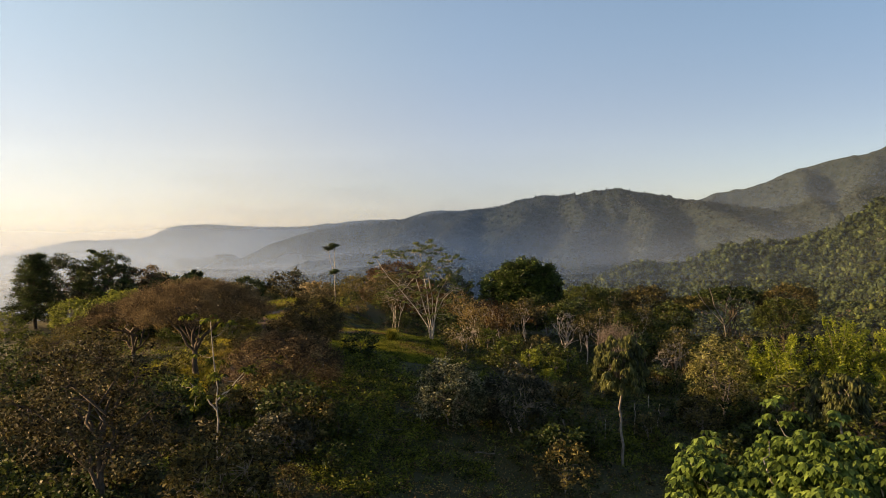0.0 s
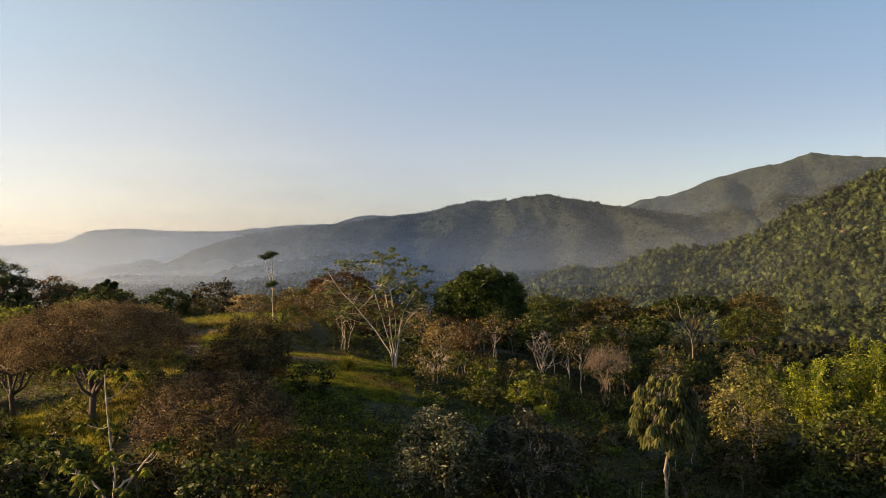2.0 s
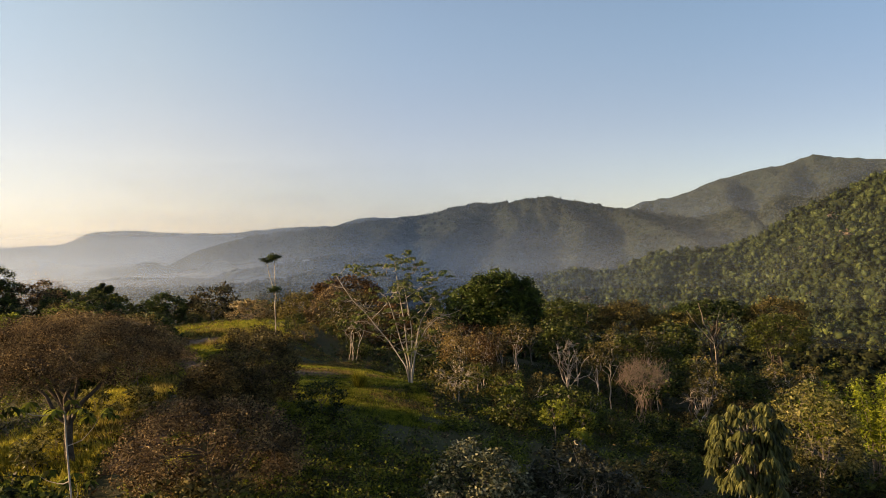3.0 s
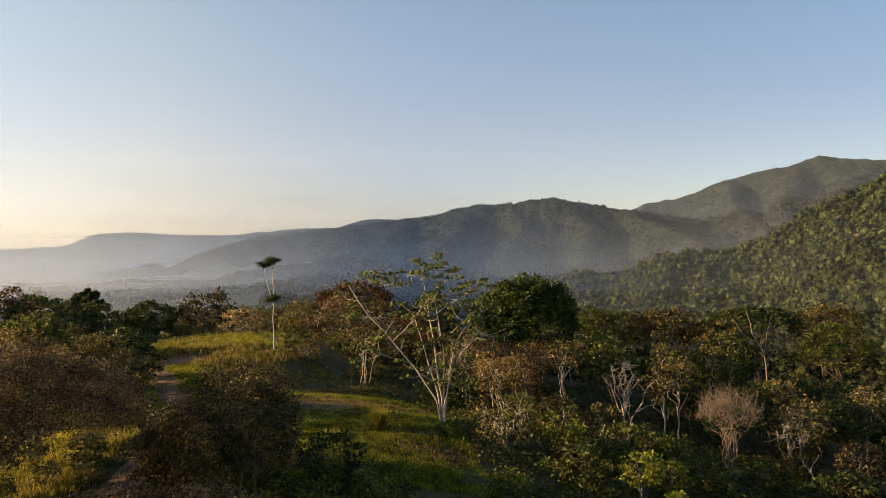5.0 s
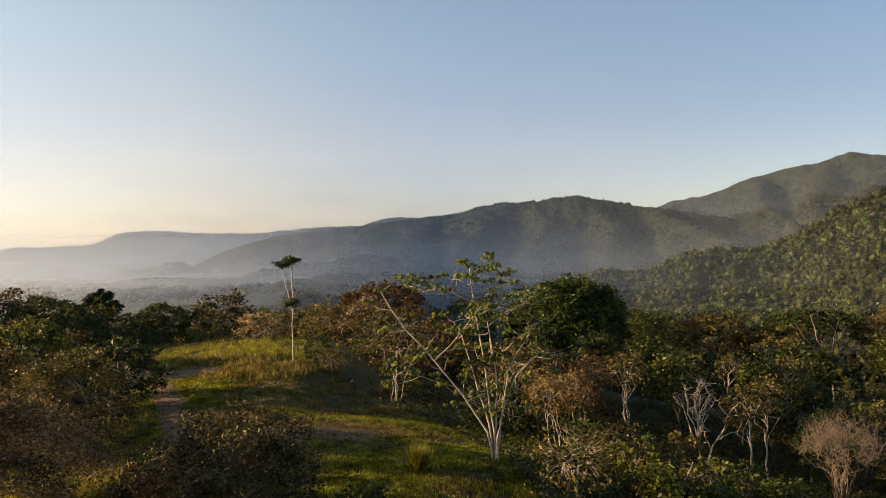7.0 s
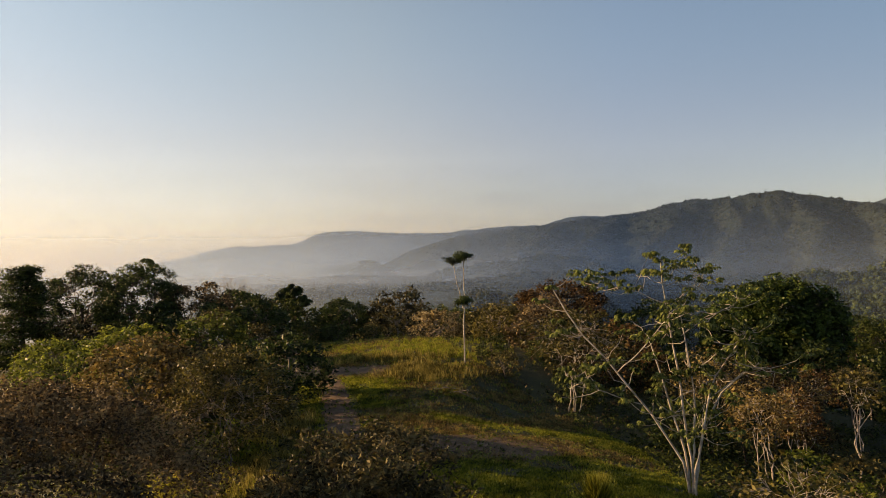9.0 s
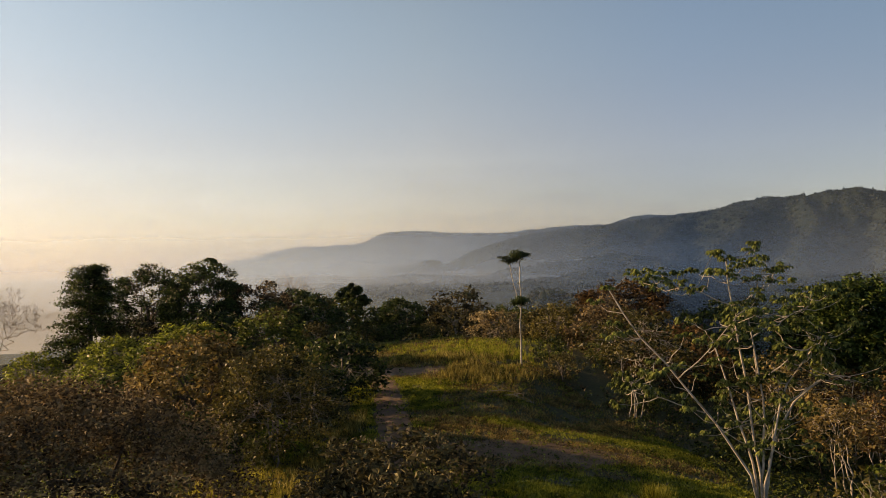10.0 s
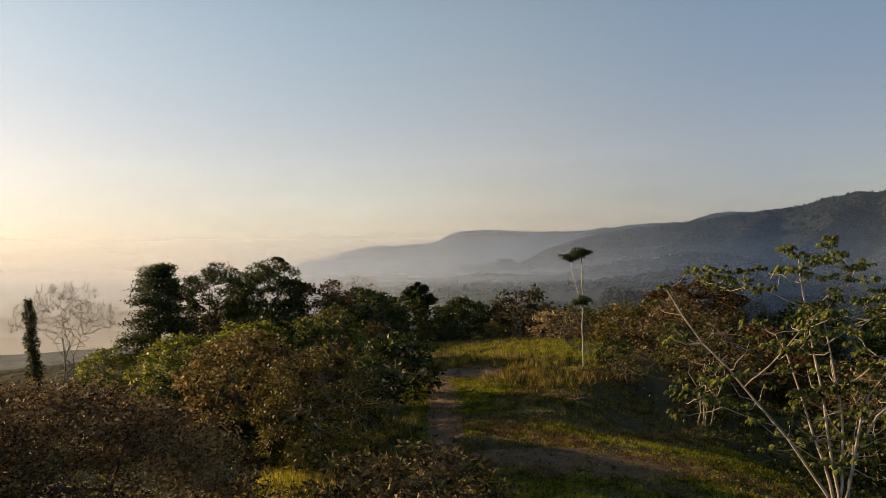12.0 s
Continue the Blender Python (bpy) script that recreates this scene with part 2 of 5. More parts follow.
def assemble(name, label, category, trunk, limbs, twigs, crown, bark, leaf, group=""):
    ob = thing(name, label, category, group)
    stems = [part("trunk" if len(trunk) == 1 else "stem", mesh_from("trunk", *t, bark, True), ob) for t in trunk]
    for t in limbs:
        part("limb", mesh_from("limb", *t, bark, True), stems[0] if len(stems) == 1 else ob)
    if twigs:
        tagged(part("branchwork", mesh_from("branchwork", *joined(twigs), bark, True), ob), kind="stuff")
    if crown is not None:
        tagged(part("crown", mesh_from("crown", *crown, leaf), ob), kind="stuff")
    return ob


def tree(seed, label, height, radius, deep, leaf, bark, n_leaf=6000, size=0.3, clump=0.7, tips=120, name="tree", category="tree", group="", up=0.22, droop=0.2, narrow=0.5, **kw):
    """A broadleaf tree: clumps of leaves round the ends of its twigs."""
    rng = np.random.default_rng(seed)
    trunk, limbs, twigs, t = skeleton(rng, height, radius, deep, tips=tips, **kw)
    n_leaf, size = int(n_leaf * 0.58), size * 1.24
    per = max(1, n_leaf // len(t))
    c = np.repeat(t, per, 0)
    off = unit(rng.normal(0, 1, (len(c), 3))) * (rng.uniform(0.15, 1, len(c)) ** 0.6)[:, None] * clump * [1, 1, 0.6]
    crown = leaf_quads(c + off, size, rng, up, droop, narrow)
    return assemble(name, label, category, trunk, limbs, twigs, crown, bark, leaf, group)


def bare_tree(seed, label, height, radius, deep, bark, stems=1, limbs=9, tips=160, girth=0.14, stem=0.2, name="bare_tree", lean=(0, 0), fine=0, fine_girth=0.03):
    """A leafless tree: trunk, limbs and fine twigs alone."""
    rng = np.random.default_rng(seed)
    trunk, limbs_made, arms, t = skeleton(rng, height, radius, deep, stem, limbs, tips, girth, lean, -0.2, 0.5, True, stems)
    if fine:
        for e in t:
            for k in range(fine):
                arms.append(tube(bent(e, e + rng.normal(0, 0.4, 3) + [0, 0, 0.55], 0, rng, 3, 0.05), np.array([1, 0.75, 0.5]) * fine_girth, 3))
    return assemble(name, label, "tree", trunk, limbs_made, arms, None, bark, None)


def rosettes(c, rng, leaves=7, reach=0.55, size=0.5, lobes=7, droop=0.35, wide=0.17):
    """Umbrella leaves of a pumpwood: each stands out on a stalk and spreads drooping lobes."""
    n = len(c)
    ang = rng.uniform(0, 2 * np.pi, (n, leaves))
    tilt = rng.uniform(-0.2, 0.75, (n, leaves))
    d = np.stack([np.cos(ang) * np.cos(tilt), np.sin(ang) * np.cos(tilt), np.sin(tilt)], -1)
    hub = (c[:, None] + d * reach * rng.uniform(0.6, 1.2, (n, leaves, 1))).reshape(-1, 3)
    m = len(hub)
    la = rng.uniform(0, 1, (m, 1)) + np.linspace(0, 2 * np.pi, lobes, endpoint=False)[None]
    ax = np.stack([np.cos(la), np.sin(la), np.full_like(la, -droop)], -1) + rng.normal(0, 0.08, (m, lobes, 3))
    ax = unit(ax.reshape(-1, 3))
    cc = np.repeat(hub, lobes, 0)
    side = unit(np.cross(ax, np.array([[0, 0, 1.0]])))
    s = np.repeat(rng.uniform(0.7, 1.2, m), lobes)[:, None] * size
    mid = cc + ax * s * 0.6 + [0, 0, 0.05]
    tip = cc + ax * s + [0, 0, -1] * s * 0.18
    v = np.stack([cc, mid + side * s * wide, tip, mid - side * s * wide], 1).reshape(-1, 3)
    f = (np.arange(len(cc)) * 4)[:, None] + np.arange(4)[None]
    return v, f


# ---- ground ----
def smooth_table(x, xs, ys):
    """Monotone smooth interpolation through a few knots."""
    x = np.asarray(x, float)
    i = np.clip(np.searchsorted(xs, x) - 1, 0, len(xs) - 2)
    xs, ys = np.asarray(xs, float), np.asarray(ys, float)
    t = np.clip((x - xs[i]) / (xs[i + 1] - xs[i]), 0, 1)
    g = np.gradient(ys, xs)
    h = xs[i + 1] - xs[i]
    t2, t3 = t * t, t * t * t
    return (2 * t3 - 3 * t2 + 1) * ys[i] + (t3 - 2 * t2 + t) * h * g[i] + (3 * t2 - 2 * t3) * ys[i + 1] + (t3 - t2) * h * g[i + 1]


_P = np.random.default_rng(3).permutation(512)
_P = np.concatenate([_P, _P])


def value_noise(x, y):
    xi, yi = np.floor(x).astype(int), np.floor(y).astype(int)
    u, v = x - xi, y - yi
    u, v = u * u * (3 - 2 * u), v * v * (3 - 2 * v)

    def g(a, b):
        return _P[_P[a & 511] + (b & 511)] / 255.5 - 1

    return (g(xi, yi) * (1 - u) + g(xi + 1, yi) * u) * (1 - v) + (g(xi, yi + 1) * (1 - u) + g(xi + 1, yi + 1) * u) * v


def fractal(x, y, octaves=4):
    s, a = 0, 1
    for k in range(octaves):
        s = s + a * value_noise(x * 2 ** k + 17.3 * k, y * 2 ** k - 9.1 * k)
        a *= 0.5
    return s


EYE = (-8.0, 40.0, 12.8)
# ridges: distance, then bearing and elevation of the crest in degrees
RIDGES = [
    (4100, 0.22, (-60, -45, -40, -36, -32.6, -30, -27, -25, -23.5, -21, -17.6, -14, -9.9, -6.4, 0, 8), (-3.5, -2.4, -1.0, 0.0, 0.75, 1.3, 1.35, 1.5, 2.1, 2.3, 2.1, 2.0, 2.25, 2.3, 1.5, 0)),
    (3700, 0.25, (-12, -5.6, -3.8, -2.7, -1.2, 0.9, 6), (0.5, 2.4, 2.85, 3.0, 2.87, 2.9, 1.5)),
    (3250, 0.42, (-30, -26.5, -22, -18, -16, -12.5, -9, -7.3, -3.4, 0.9, 3.3, 6, 8.6, 10.6, 12.1, 14.7, 16.8, 20.5, 24.3, 30, 40), (-3.0, -2.2, -1.3, -0.15, 0.8, 1.6, 2.05, 2.2, 2.55, 2.95, 3.45, 3.8, 3.92, 4.15, 3.87, 3.28, 2.84, 2.25, 1.25, -1, -2.5)),
    (3800, 0.42, (12, 16.4, 18.5, 20.5, 22.9, 26, 28.2, 29.7, 31.7, 34, 40, 60, 90), (1.5, 2.77, 3.53, 3.72, 4.54, 5.31, 5.58, 5.97, 5.71, 5.3, 5.0, 3.0, 0)),
    (1600, 0.34, (4, 7.5, 10.2, 12.4, 15.8, 19.2, 22, 24.3, 25.9, 28.1, 30.3, 31.7, 34, 38, 44, 60, 90), (-3.6, -3.3, -2.45, -1.75, -1.9, -0.6, -0.4, -0.25, 0.4, 1.7, 2.7, 3.4, 4.3, 5.2, 5.6, 4.0, 1.0)),
    (850, 0.10, (-95, -75, -60, -52, -46, -40, -36), (-3.4, -2.9, -2.85, -2.9, -2.8, -2.9, -3.4)),
]


# spurs running down from the crests: bearing, distance, elevation of each point
SPURS = [
    [(11.5, 3250, 3.8), (13.7, 2880, 1.75), (12.9, 2520, -0.8)],
    [(16.4, 3200, 2.85), (18.8, 2880, 1.75), (21.3, 2650, 0.56), (22.3, 2500, -0.3)],
    [(4.0, 3240, 3.45), (3.6, 2900, 1.9), (1.2, 2550, 0.0)],
    [(7.5, 3240, 3.8), (8.6, 2950, 2.1), (7.3, 2600, 0.2)],
    [(-5.0, 3240, 2.4), (-6.5, 2800, 1.0), (-10.0, 2450, -0.8)],
    [(-0.5, 3240, 2.75), (-2.6, 2850, 1.1), (-4.5, 2500, -0.5)],
    [(28.5, 3800, 5.6), (27.9, 3450, 4.0), (27.2, 3150, 2.5)],
    [(24.0, 3790, 4.75), (24.0, 3400, 3.1), (25.3, 3150, 2.0)],
    [(33.0, 3790, 5.4), (31.5, 3450, 4.2), (30.5, 3150, 3.0)],
]


def spur_height(x, y, z):
    rough = 40 * fractal(x / 170, y / 170, 3)
    for line in SPURS:
        p = [np.array((d * math.sin(radians(a)), d * math.cos(radians(a)), EYE[2] + d * math.tan(radians(e)))) for a, d, e in line]
        for a, b in zip(p, p[1:]):
            w = (b - a)[:2]
            t = np.clip(((x - a[0]) * w[0] + (y - a[1]) * w[1]) / (w @ w), 0, 1)
            off = np.hypot(x - a[0] - t * w[0], y - a[1] - t * w[1])
            z = np.maximum(z, a[2] + t * (b[2] - a[2]) - 0.62 * (np.hypot(off, 12) - 12) + np.clip(off / 120, 0, 1) * rough)
    return z


def ridge_height(k, r, az):
    dist, slope, xs, ys = RIDGES[k]
    e = smooth_table(np.clip(az, xs[0], xs[-1]), np.array(xs), ys)
    off = np.maximum(0, xs[0] - az) + np.maximum(0, az - xs[-1])
    calm = np.clip((az + 20) / 8, 0.25, 1) if k == 2 else (0.5 if k == 0 else 1.0)
    top = EYE[2] + dist * np.tan(np.radians(e)) - off * dist * 0.004 + 0.0019 * dist * (fractal(az * 0.9 + 7 * k, az * 0 + 3.1 * k, 4) + 0.4 * fractal(az * 7 + k, az * 0 + 1.7 * k, 3)) * calm
    x, y = r * np.sin(np.radians(az)), r * np.cos(np.radians(az))
    away = np.abs(r - dist)
    spur = 1 - np.abs(fractal(x / 420 + 5.1 * k, y / 420, 3))
    soft = np.clip(away / (0.25 * dist), 0, 1)
    q = 0.03 * dist + 60
    across, along = np.radians(az) * dist / q, r / (3.2 * q)
    bend = 0.8 * fractal(x / 500, y / 500, 2)
    relief = 0.65 - np.abs(fractal(across + bend + 3.3 * k, along, 3)) + 0.3 * fractal(x / 90, y / 90, 2)
    return top - away * slope * (1.3 - 0.55 * spur * soft) + (0.036 if k in (2, 3) else 0.024) * dist * (relief - 0.55) * np.clip(soft * 3, 0, 1) * calm


def ground_height(x, y):
    x, y = np.asarray(x, float), np.asarray(y, float)
    crest = smooth_table(y, [-60, 40, 90, 110, 124, 150, 220, 400], [-22, -26, -27, -30, -34, -42, -80, -160])
    top = smooth_table(y, [-80, 0, 40, 60, 75, 88, 98, 108, 116, 124, 140, 150, 162, 200, 300, 500, 700], [-26, -9, -3, -0.6, 1.0, 1.7, 1.3, 1.5, 2.1, 2.8, 3.1, 1.6, -2.2, -9, -34, -75, -100])
    d = x - crest
    right = np.maximum(0, d)
    left = np.maximum(0, -d)
    z = top - 0.205 * (np.sqrt((d - 11) ** 2 + 16) + d - 11) / 2 + 0.1 - 0.08 * np.maximum(0, right - 65) - 0.06 * left - 0.2 * np.maximum(0, left - 55)
    z = z + 0.35 * fractal(x / 14, y / 14, 3) * np.clip((np.abs(d - 12) - 4) / 20, 0.25, 1)
    edge = np.clip((x + 25.5) / 6.0, 0, 1)
    z = z - 1.3 * np.exp(-((y - 114) / 9.0) ** 2) * edge * edge * (3 - 2 * edge)
    z = z + 0.9 * np.exp(-((x + 8) ** 2 + (y - 92.3) ** 2) / 30)
    dx, dy = x - EYE[0], y - EYE[1]
    r, az = np.hypot(dx, dy), np.degrees(np.arctan2(dx, dy))
    floor = np.interp(az, [-38, -32, -4, 4], [-58, -46, -46, -108]) + np.interp(az, [-30, -22, 2], [5, 15, 17]) * np.abs(fractal(x / 260, y / 260, 3)) - 4
    floor = np.where(r < 900, np.maximum(floor, np.interp(az, [-4, 6], [-45, -100]) + 6 * fractal(x / 120, y / 120, 3)), floor)
    z = np.maximum(z, floor)
    flank = np.clip((r - 1250) / 1450, 0, 1.05)
    swell = fractal(az / 2.6 + r / 1500, r / 900, 3)
    apron = floor + flank * np.clip((az + 15) / 8, 0, 1) * np.clip((12 - az) / 8, 0, 1) * (62 + 52 * (0.3 - np.abs(swell)))
    z = np.where((r > 1250) & (r < 3000), np.maximum(z, apron), z)
    for k in range(len(RIDGES)):
        h = ridge_height(k, r, az)
        z = np.where(r > 350, np.maximum(z, h), z)
    return np.where((r > 2200) & (r < 3790), spur_height(dx, dy, z), z)


def gz(x, y):
    return float(ground_height(np.array([x]), np.array([y]))[0])


def ground_material():
    m, nodes, links, bsdf = material("hillside_ground")
    big, fine = noise_at(nodes, links, 0.12, 5), noise_at(nodes, links, 1.6, 8, 0.75)
    r1 = ramp(nodes, [(0.3, (0.02, 0.025, 0.007)), (0.5, (0.046, 0.055, 0.012)), (0.7, (0.095, 0.085, 0.022))])
    links.new(big, r1.inputs["Fac"])
    r2 = ramp(nodes, [(0.35, (0.02, 0.015, 0.009)), (0.6, (0.055, 0.058, 0.015))])
    links.new(fine, r2.inputs["Fac"])
    mix = nodes.new("ShaderNodeMix")
    mix.data_type = "RGBA"
    mix.inputs["Factor"].default_value = 0.45
    links.new(r1.outputs["Color"], mix.inputs["A"])
    links.new(r2.outputs["Color"], mix.inputs["B"])
    links.new(mix.outputs["Result"], bsdf.inputs["Base Color"])
    bsdf.inputs["Roughness"].default_value = 0.95
    bump = nodes.new("ShaderNodeBump")
    bump.inputs["Strength"].default_value, bump.inputs["Distance"].default_value = 0.8, 0.15
    links.new(fine, bump.inputs["Height"])
    links.new(bump.outputs[0], bsdf.inputs["Normal"])
    return m


def forest_floor_material(name="hazed_forest", green=False):
    """Far slopes: closed forest, a rough surface with the haze painted in as dark blue-green, unless green."""
    m, nodes, links, bsdf = material(name)
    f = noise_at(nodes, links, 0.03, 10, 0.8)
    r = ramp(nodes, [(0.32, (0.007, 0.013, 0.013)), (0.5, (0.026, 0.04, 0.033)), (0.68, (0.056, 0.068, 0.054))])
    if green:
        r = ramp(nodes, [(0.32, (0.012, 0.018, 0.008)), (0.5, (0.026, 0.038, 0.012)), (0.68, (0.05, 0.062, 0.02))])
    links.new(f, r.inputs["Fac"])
    links.new(r.outputs["Color"], bsdf.inputs["Base Color"])
    bsdf.inputs["Roughness"].default_value = 1.0
    bsdf.inputs["Specular IOR Level"].default_value = 0.1
    bump = nodes.new("ShaderNodeBump")
    bump.inputs["Strength"].default_value, bump.inputs["Distance"].default_value = 1.0, 14.0
    links.new(noise_at(nodes, links, 0.06, 4, 0.7), bump.inputs["Height"])
    links.new(bump.outputs[0], bsdf.inputs["Normal"])
    return m


GROUND, HAZED_FOREST, HILL_FOREST = ground_material(), forest_floor_material(), forest_floor_material("hill_forest_floor", True)


def build_ground():
    az = np.radians(np.concatenate([np.arange(-78, -34, 0.5), np.arange(-34, 40, 0.27), np.arange(40, 52, 0.5), np.arange(52, 282, 3.0)]))
    r = np.concatenate([[0.02], np.arange(1.0, 140, 1.3), np.geomspace(141.5, 2300, 130), np.arange(2320, 3900, 24.0), np.geomspace(3930, 4850, 14)])
    r = np.unique(np.concatenate([r] + [[k[0] - 9, k[0] - 3, k[0], k[0] + 3, k[0] + 9] for k in RIDGES]))
    a, rr = np.meshgrid(az, r, indexing="ij")
    x, y = EYE[0] + rr * np.sin(a), EYE[1] + rr * np.cos(a)
    z = ground_height(x, y)
    v = np.stack([x, y, z], -1).reshape(-1, 3)
    na, nr = len(az), len(r)
    i, j = np.meshgrid(np.arange(na), np.arange(nr - 1), indexing="ij")
    k = (i + 1) % na
    f = np.stack([i * nr + j, i * nr + j + 1, k * nr + j + 1, k * nr + j], -1).reshape(-1, 4)
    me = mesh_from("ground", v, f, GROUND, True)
    me.materials.append(HAZED_FOREST)
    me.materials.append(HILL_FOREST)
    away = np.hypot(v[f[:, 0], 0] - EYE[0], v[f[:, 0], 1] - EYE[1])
    # beyond 300 m: haze-tinted forest colour, plain green on the nearer eastern hill
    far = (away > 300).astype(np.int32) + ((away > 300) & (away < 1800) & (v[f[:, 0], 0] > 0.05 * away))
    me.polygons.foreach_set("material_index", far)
    tagged(new("ground", me), "grassy ridge falling to forested valleys and hazy mountains", "ground", kind="structure")


build_ground()


def build_sea():
    m, nodes, links, bsdf = material("sea_water")
    bsdf.inputs["Base Color"].default_value = (0.03, 0.06, 0.08, 1)
    bsdf.inputs["Roughness"].default_value = 0.3
    bump = nodes.new("ShaderNodeBump")
    bump.inputs["Strength"].default_value = 0.25
    links.new(noise_at(nodes, links, 0.05, 4), bump.inputs["Height"])
    links.new(bump.outputs[0], bsdf.inputs["Normal"])
    az = np.radians(np.linspace(-120, -20, 91))
    v = [(EYE[0] + r * math.sin(a), EYE[1] + r * math.cos(a), -50.0) for a in az for r in (900, 2000, 4950)]
    f = [(i * 3 + j, i * 3 + j + 1, i * 3 + j + 4, i * 3 + j + 3) for i in range(90) for j in (0, 1)]
    tagged(new("water", mesh_from("water", v, f, m)), "pale calm sea below the hazy horizon", "sea", kind="structure")


build_sea()


# ---- far forest: crowns on the slopes ----
def ico():
    g = (1 + math.sqrt(5)) / 2
    v = np.array([(a, b, 0) for a in (-1, 1) for b in (-g, g)] + [(0, a, b) for a in (-1, 1) for b in (-g, g)] + [(b, 0, a) for a in (-1, 1) for b in (-g, g)])
    near = lambda i, j: abs(np.linalg.norm(v[i] - v[j]) - 2) < 0.01
    f = [(i, j, k) for i in range(12) for j in range(i) for k in range(j) if near(i, j) and near(j, k) and near(i, k)]
    f = [(i, j, k) if np.dot(np.cross(v[j] - v[i], v[k] - v[i]), v[i]) > 0 else (i, k, j) for i, j, k in f]
    return unit(v), np.array(f)


def crowns(name, label, n, r_range, az_range, size, mat, seed, sprays=24, grain=0.45, height=1.0, heart=0.72):
    """Tree crowns spread over far slopes, each a rough mass with sprays of foliage standing out of it."""
    rng = np.random.default_rng(seed)
    r = np.sqrt(rng.uniform(r_range[0] ** 2, r_range[1] ** 2, n))
    az = rng.uniform(*az_range, n)
    x, y = EYE[0] + r * np.sin(np.radians(az)), EYE[1] + r * np.cos(np.radians(az))
    z = ground_height(x, y)
    ok = (z > -49) | (az > -8)
    x, y, z = x[ok], y[ok], z[ok]
    v, f = ico()
    k = len(x)
    s = size * np.clip(np.exp(rng.normal(-0.32, 0.36, k)), 0.3, 1.35)
    tall = np.stack([np.ones(k), np.ones(k), rng.uniform(0.7, 1.3, k) * height], -1)[:, None]
    mid = np.stack([x, y, z + s * 0.5 * height], -1)[:, None]
    out = v[None] * (heart + 0.2 * rng.normal(0, 1, (k, len(v), 1))) * s[:, None, None] * tall + mid
    core = (out.reshape(-1, 3), (f[None] + (np.arange(k) * len(v))[:, None, None]).reshape(-1, 3))
    d = unit(rng.normal(0, 1, (k, sprays, 3)))
    d[..., 2] = np.abs(d[..., 2]) * 0.9 - 0.1
    c = (d * s[:, None, None] * tall * rng.uniform(0.6, 1.15, (k, sprays, 1)) + mid).reshape(-1, 3)
    lv, lf = leaf_quads(c, np.repeat(s, sprays) * grain, rng, 0.7, 0.1, 0.9)
    lf = np.concatenate([lf[:, [0, 1, 2]], lf[:, [0, 2, 3]]])
    tagged(new(name, mesh_from(name, *joined([core, (lv, lf)]), mat)), label, "forest", kind="stuff")


CANOPY = leaf_material("far_canopy", (0.010, 0.019, 0.007), (0.032, 0.053, 0.017), (0.076, 0.104, 0.034), 0.9, 0.1, 0.05, 0.3)
CANOPY_NEAR = leaf_material("valley_canopy", (0.010, 0.016, 0.006), (0.022, 0.032, 0.010), (0.055, 0.066, 0.018), 0.8, 0.15, 0.08, 0.3)
CANOPY_PALE = leaf_material("far_pale_canopy", (0.045, 0.07, 0.018), (0.10, 0.135, 0.03), (0.18, 0.21, 0.05), 0.9, 0.1, 0.03, 0.3)
CANOPY_DRY = leaf_material("far_dry_canopy", (0.05, 0.04, 0.022), (0.10, 0.075, 0.045), (0.17, 0.14, 0.10), 0.9, 0.1, 0.03, 0.3)
# far crowns: haze painted into the leaf colour as dim blue-grey
CANOPY_HAZED = leaf_material("hazed_canopy", (0.012, 0.021, 0.020), (0.023, 0.036, 0.031), (0.042, 0.054, 0.043), 1.0, 0.05, 0.02, 0.45)
crowns("hill_forest", "dense green forest covering the near hillside", 9000, (880, 1640), (4, 37), 8.4, CANOPY, 11, 16, 0.40, 1.0, 0.62)
crowns("young_hill_forest", "smaller dark crowns between the tall hillside trees", 4000, (880, 1500), (8, 37), 5.0, CANOPY_NEAR, 24, 8, 0.45, 1.0, 0.6)
crowns("pale_hill_forest", "scattered lime green crowns in the hillside forest", 420, (880, 1250), (8, 37), 8.4, CANOPY_PALE, 21, 34, 0.3, 1.1, 0.45)
crowns("dry_hill_forest", "scattered brownish leafless crowns in the hillside forest", 120, (880, 1500), (8, 37), 8.4, CANOPY_DRY, 22, 30, 0.3, 1.1, 0.4)
crowns("mountain_forest", "hazy forest on the far mountain ridges", 10000, (2450, 3225), (-16, 30), 8.0, CANOPY_HAZED, 12, 2, 0.5, 0.7, 0.6)
crowns("crest_forest", "hazy trees along the mountain crest", 1300, (3225, 3262), (-12, 26), 5.4, CANOPY_HAZED, 18, 3, 0.5, 1.1, 0.6)
crowns("skyline_forest", "hazy forest on the farthest ridges", 2000, (3700, 4110), (-36, -2), 5.5, CANOPY_HAZED, 14, 1, 0.5, 0.7, 0.6)
crowns("eastern_forest", "hazy forest on the eastern mountain", 5500, (3100, 3770), (15, 36), 7.0, CANOPY_HAZED, 15, 2, 0.5, 0.7, 0.6)
crowns("basin_forest", "misty forest on the floor of the basin", 5000, (1000, 2480), (-28, 9), 7.0, CANOPY_HAZED, 16, 3, 0.45, 0.7, 0.6)
crowns("valley_forest", "dark forest filling the valley below the ridge", 2300, (450, 900), (-12, 42), 7.8, CANOPY_NEAR, 13, 24, 0.34, 1.0, 0.55)
crowns("near_valley_forest", "green forest on the slopes just below the ridge", 1300, (205, 480), (-34, 40), 5.8, CANOPY_NEAR, 17, 96, 0.27, 1.0, 0.42)
crowns("pale_valley_forest", "lime green crowns among the dark valley forest", 110, (420, 900), (6, 40), 6.4, CANOPY_PALE, 23, 70, 0.27, 1.0, 0.42)


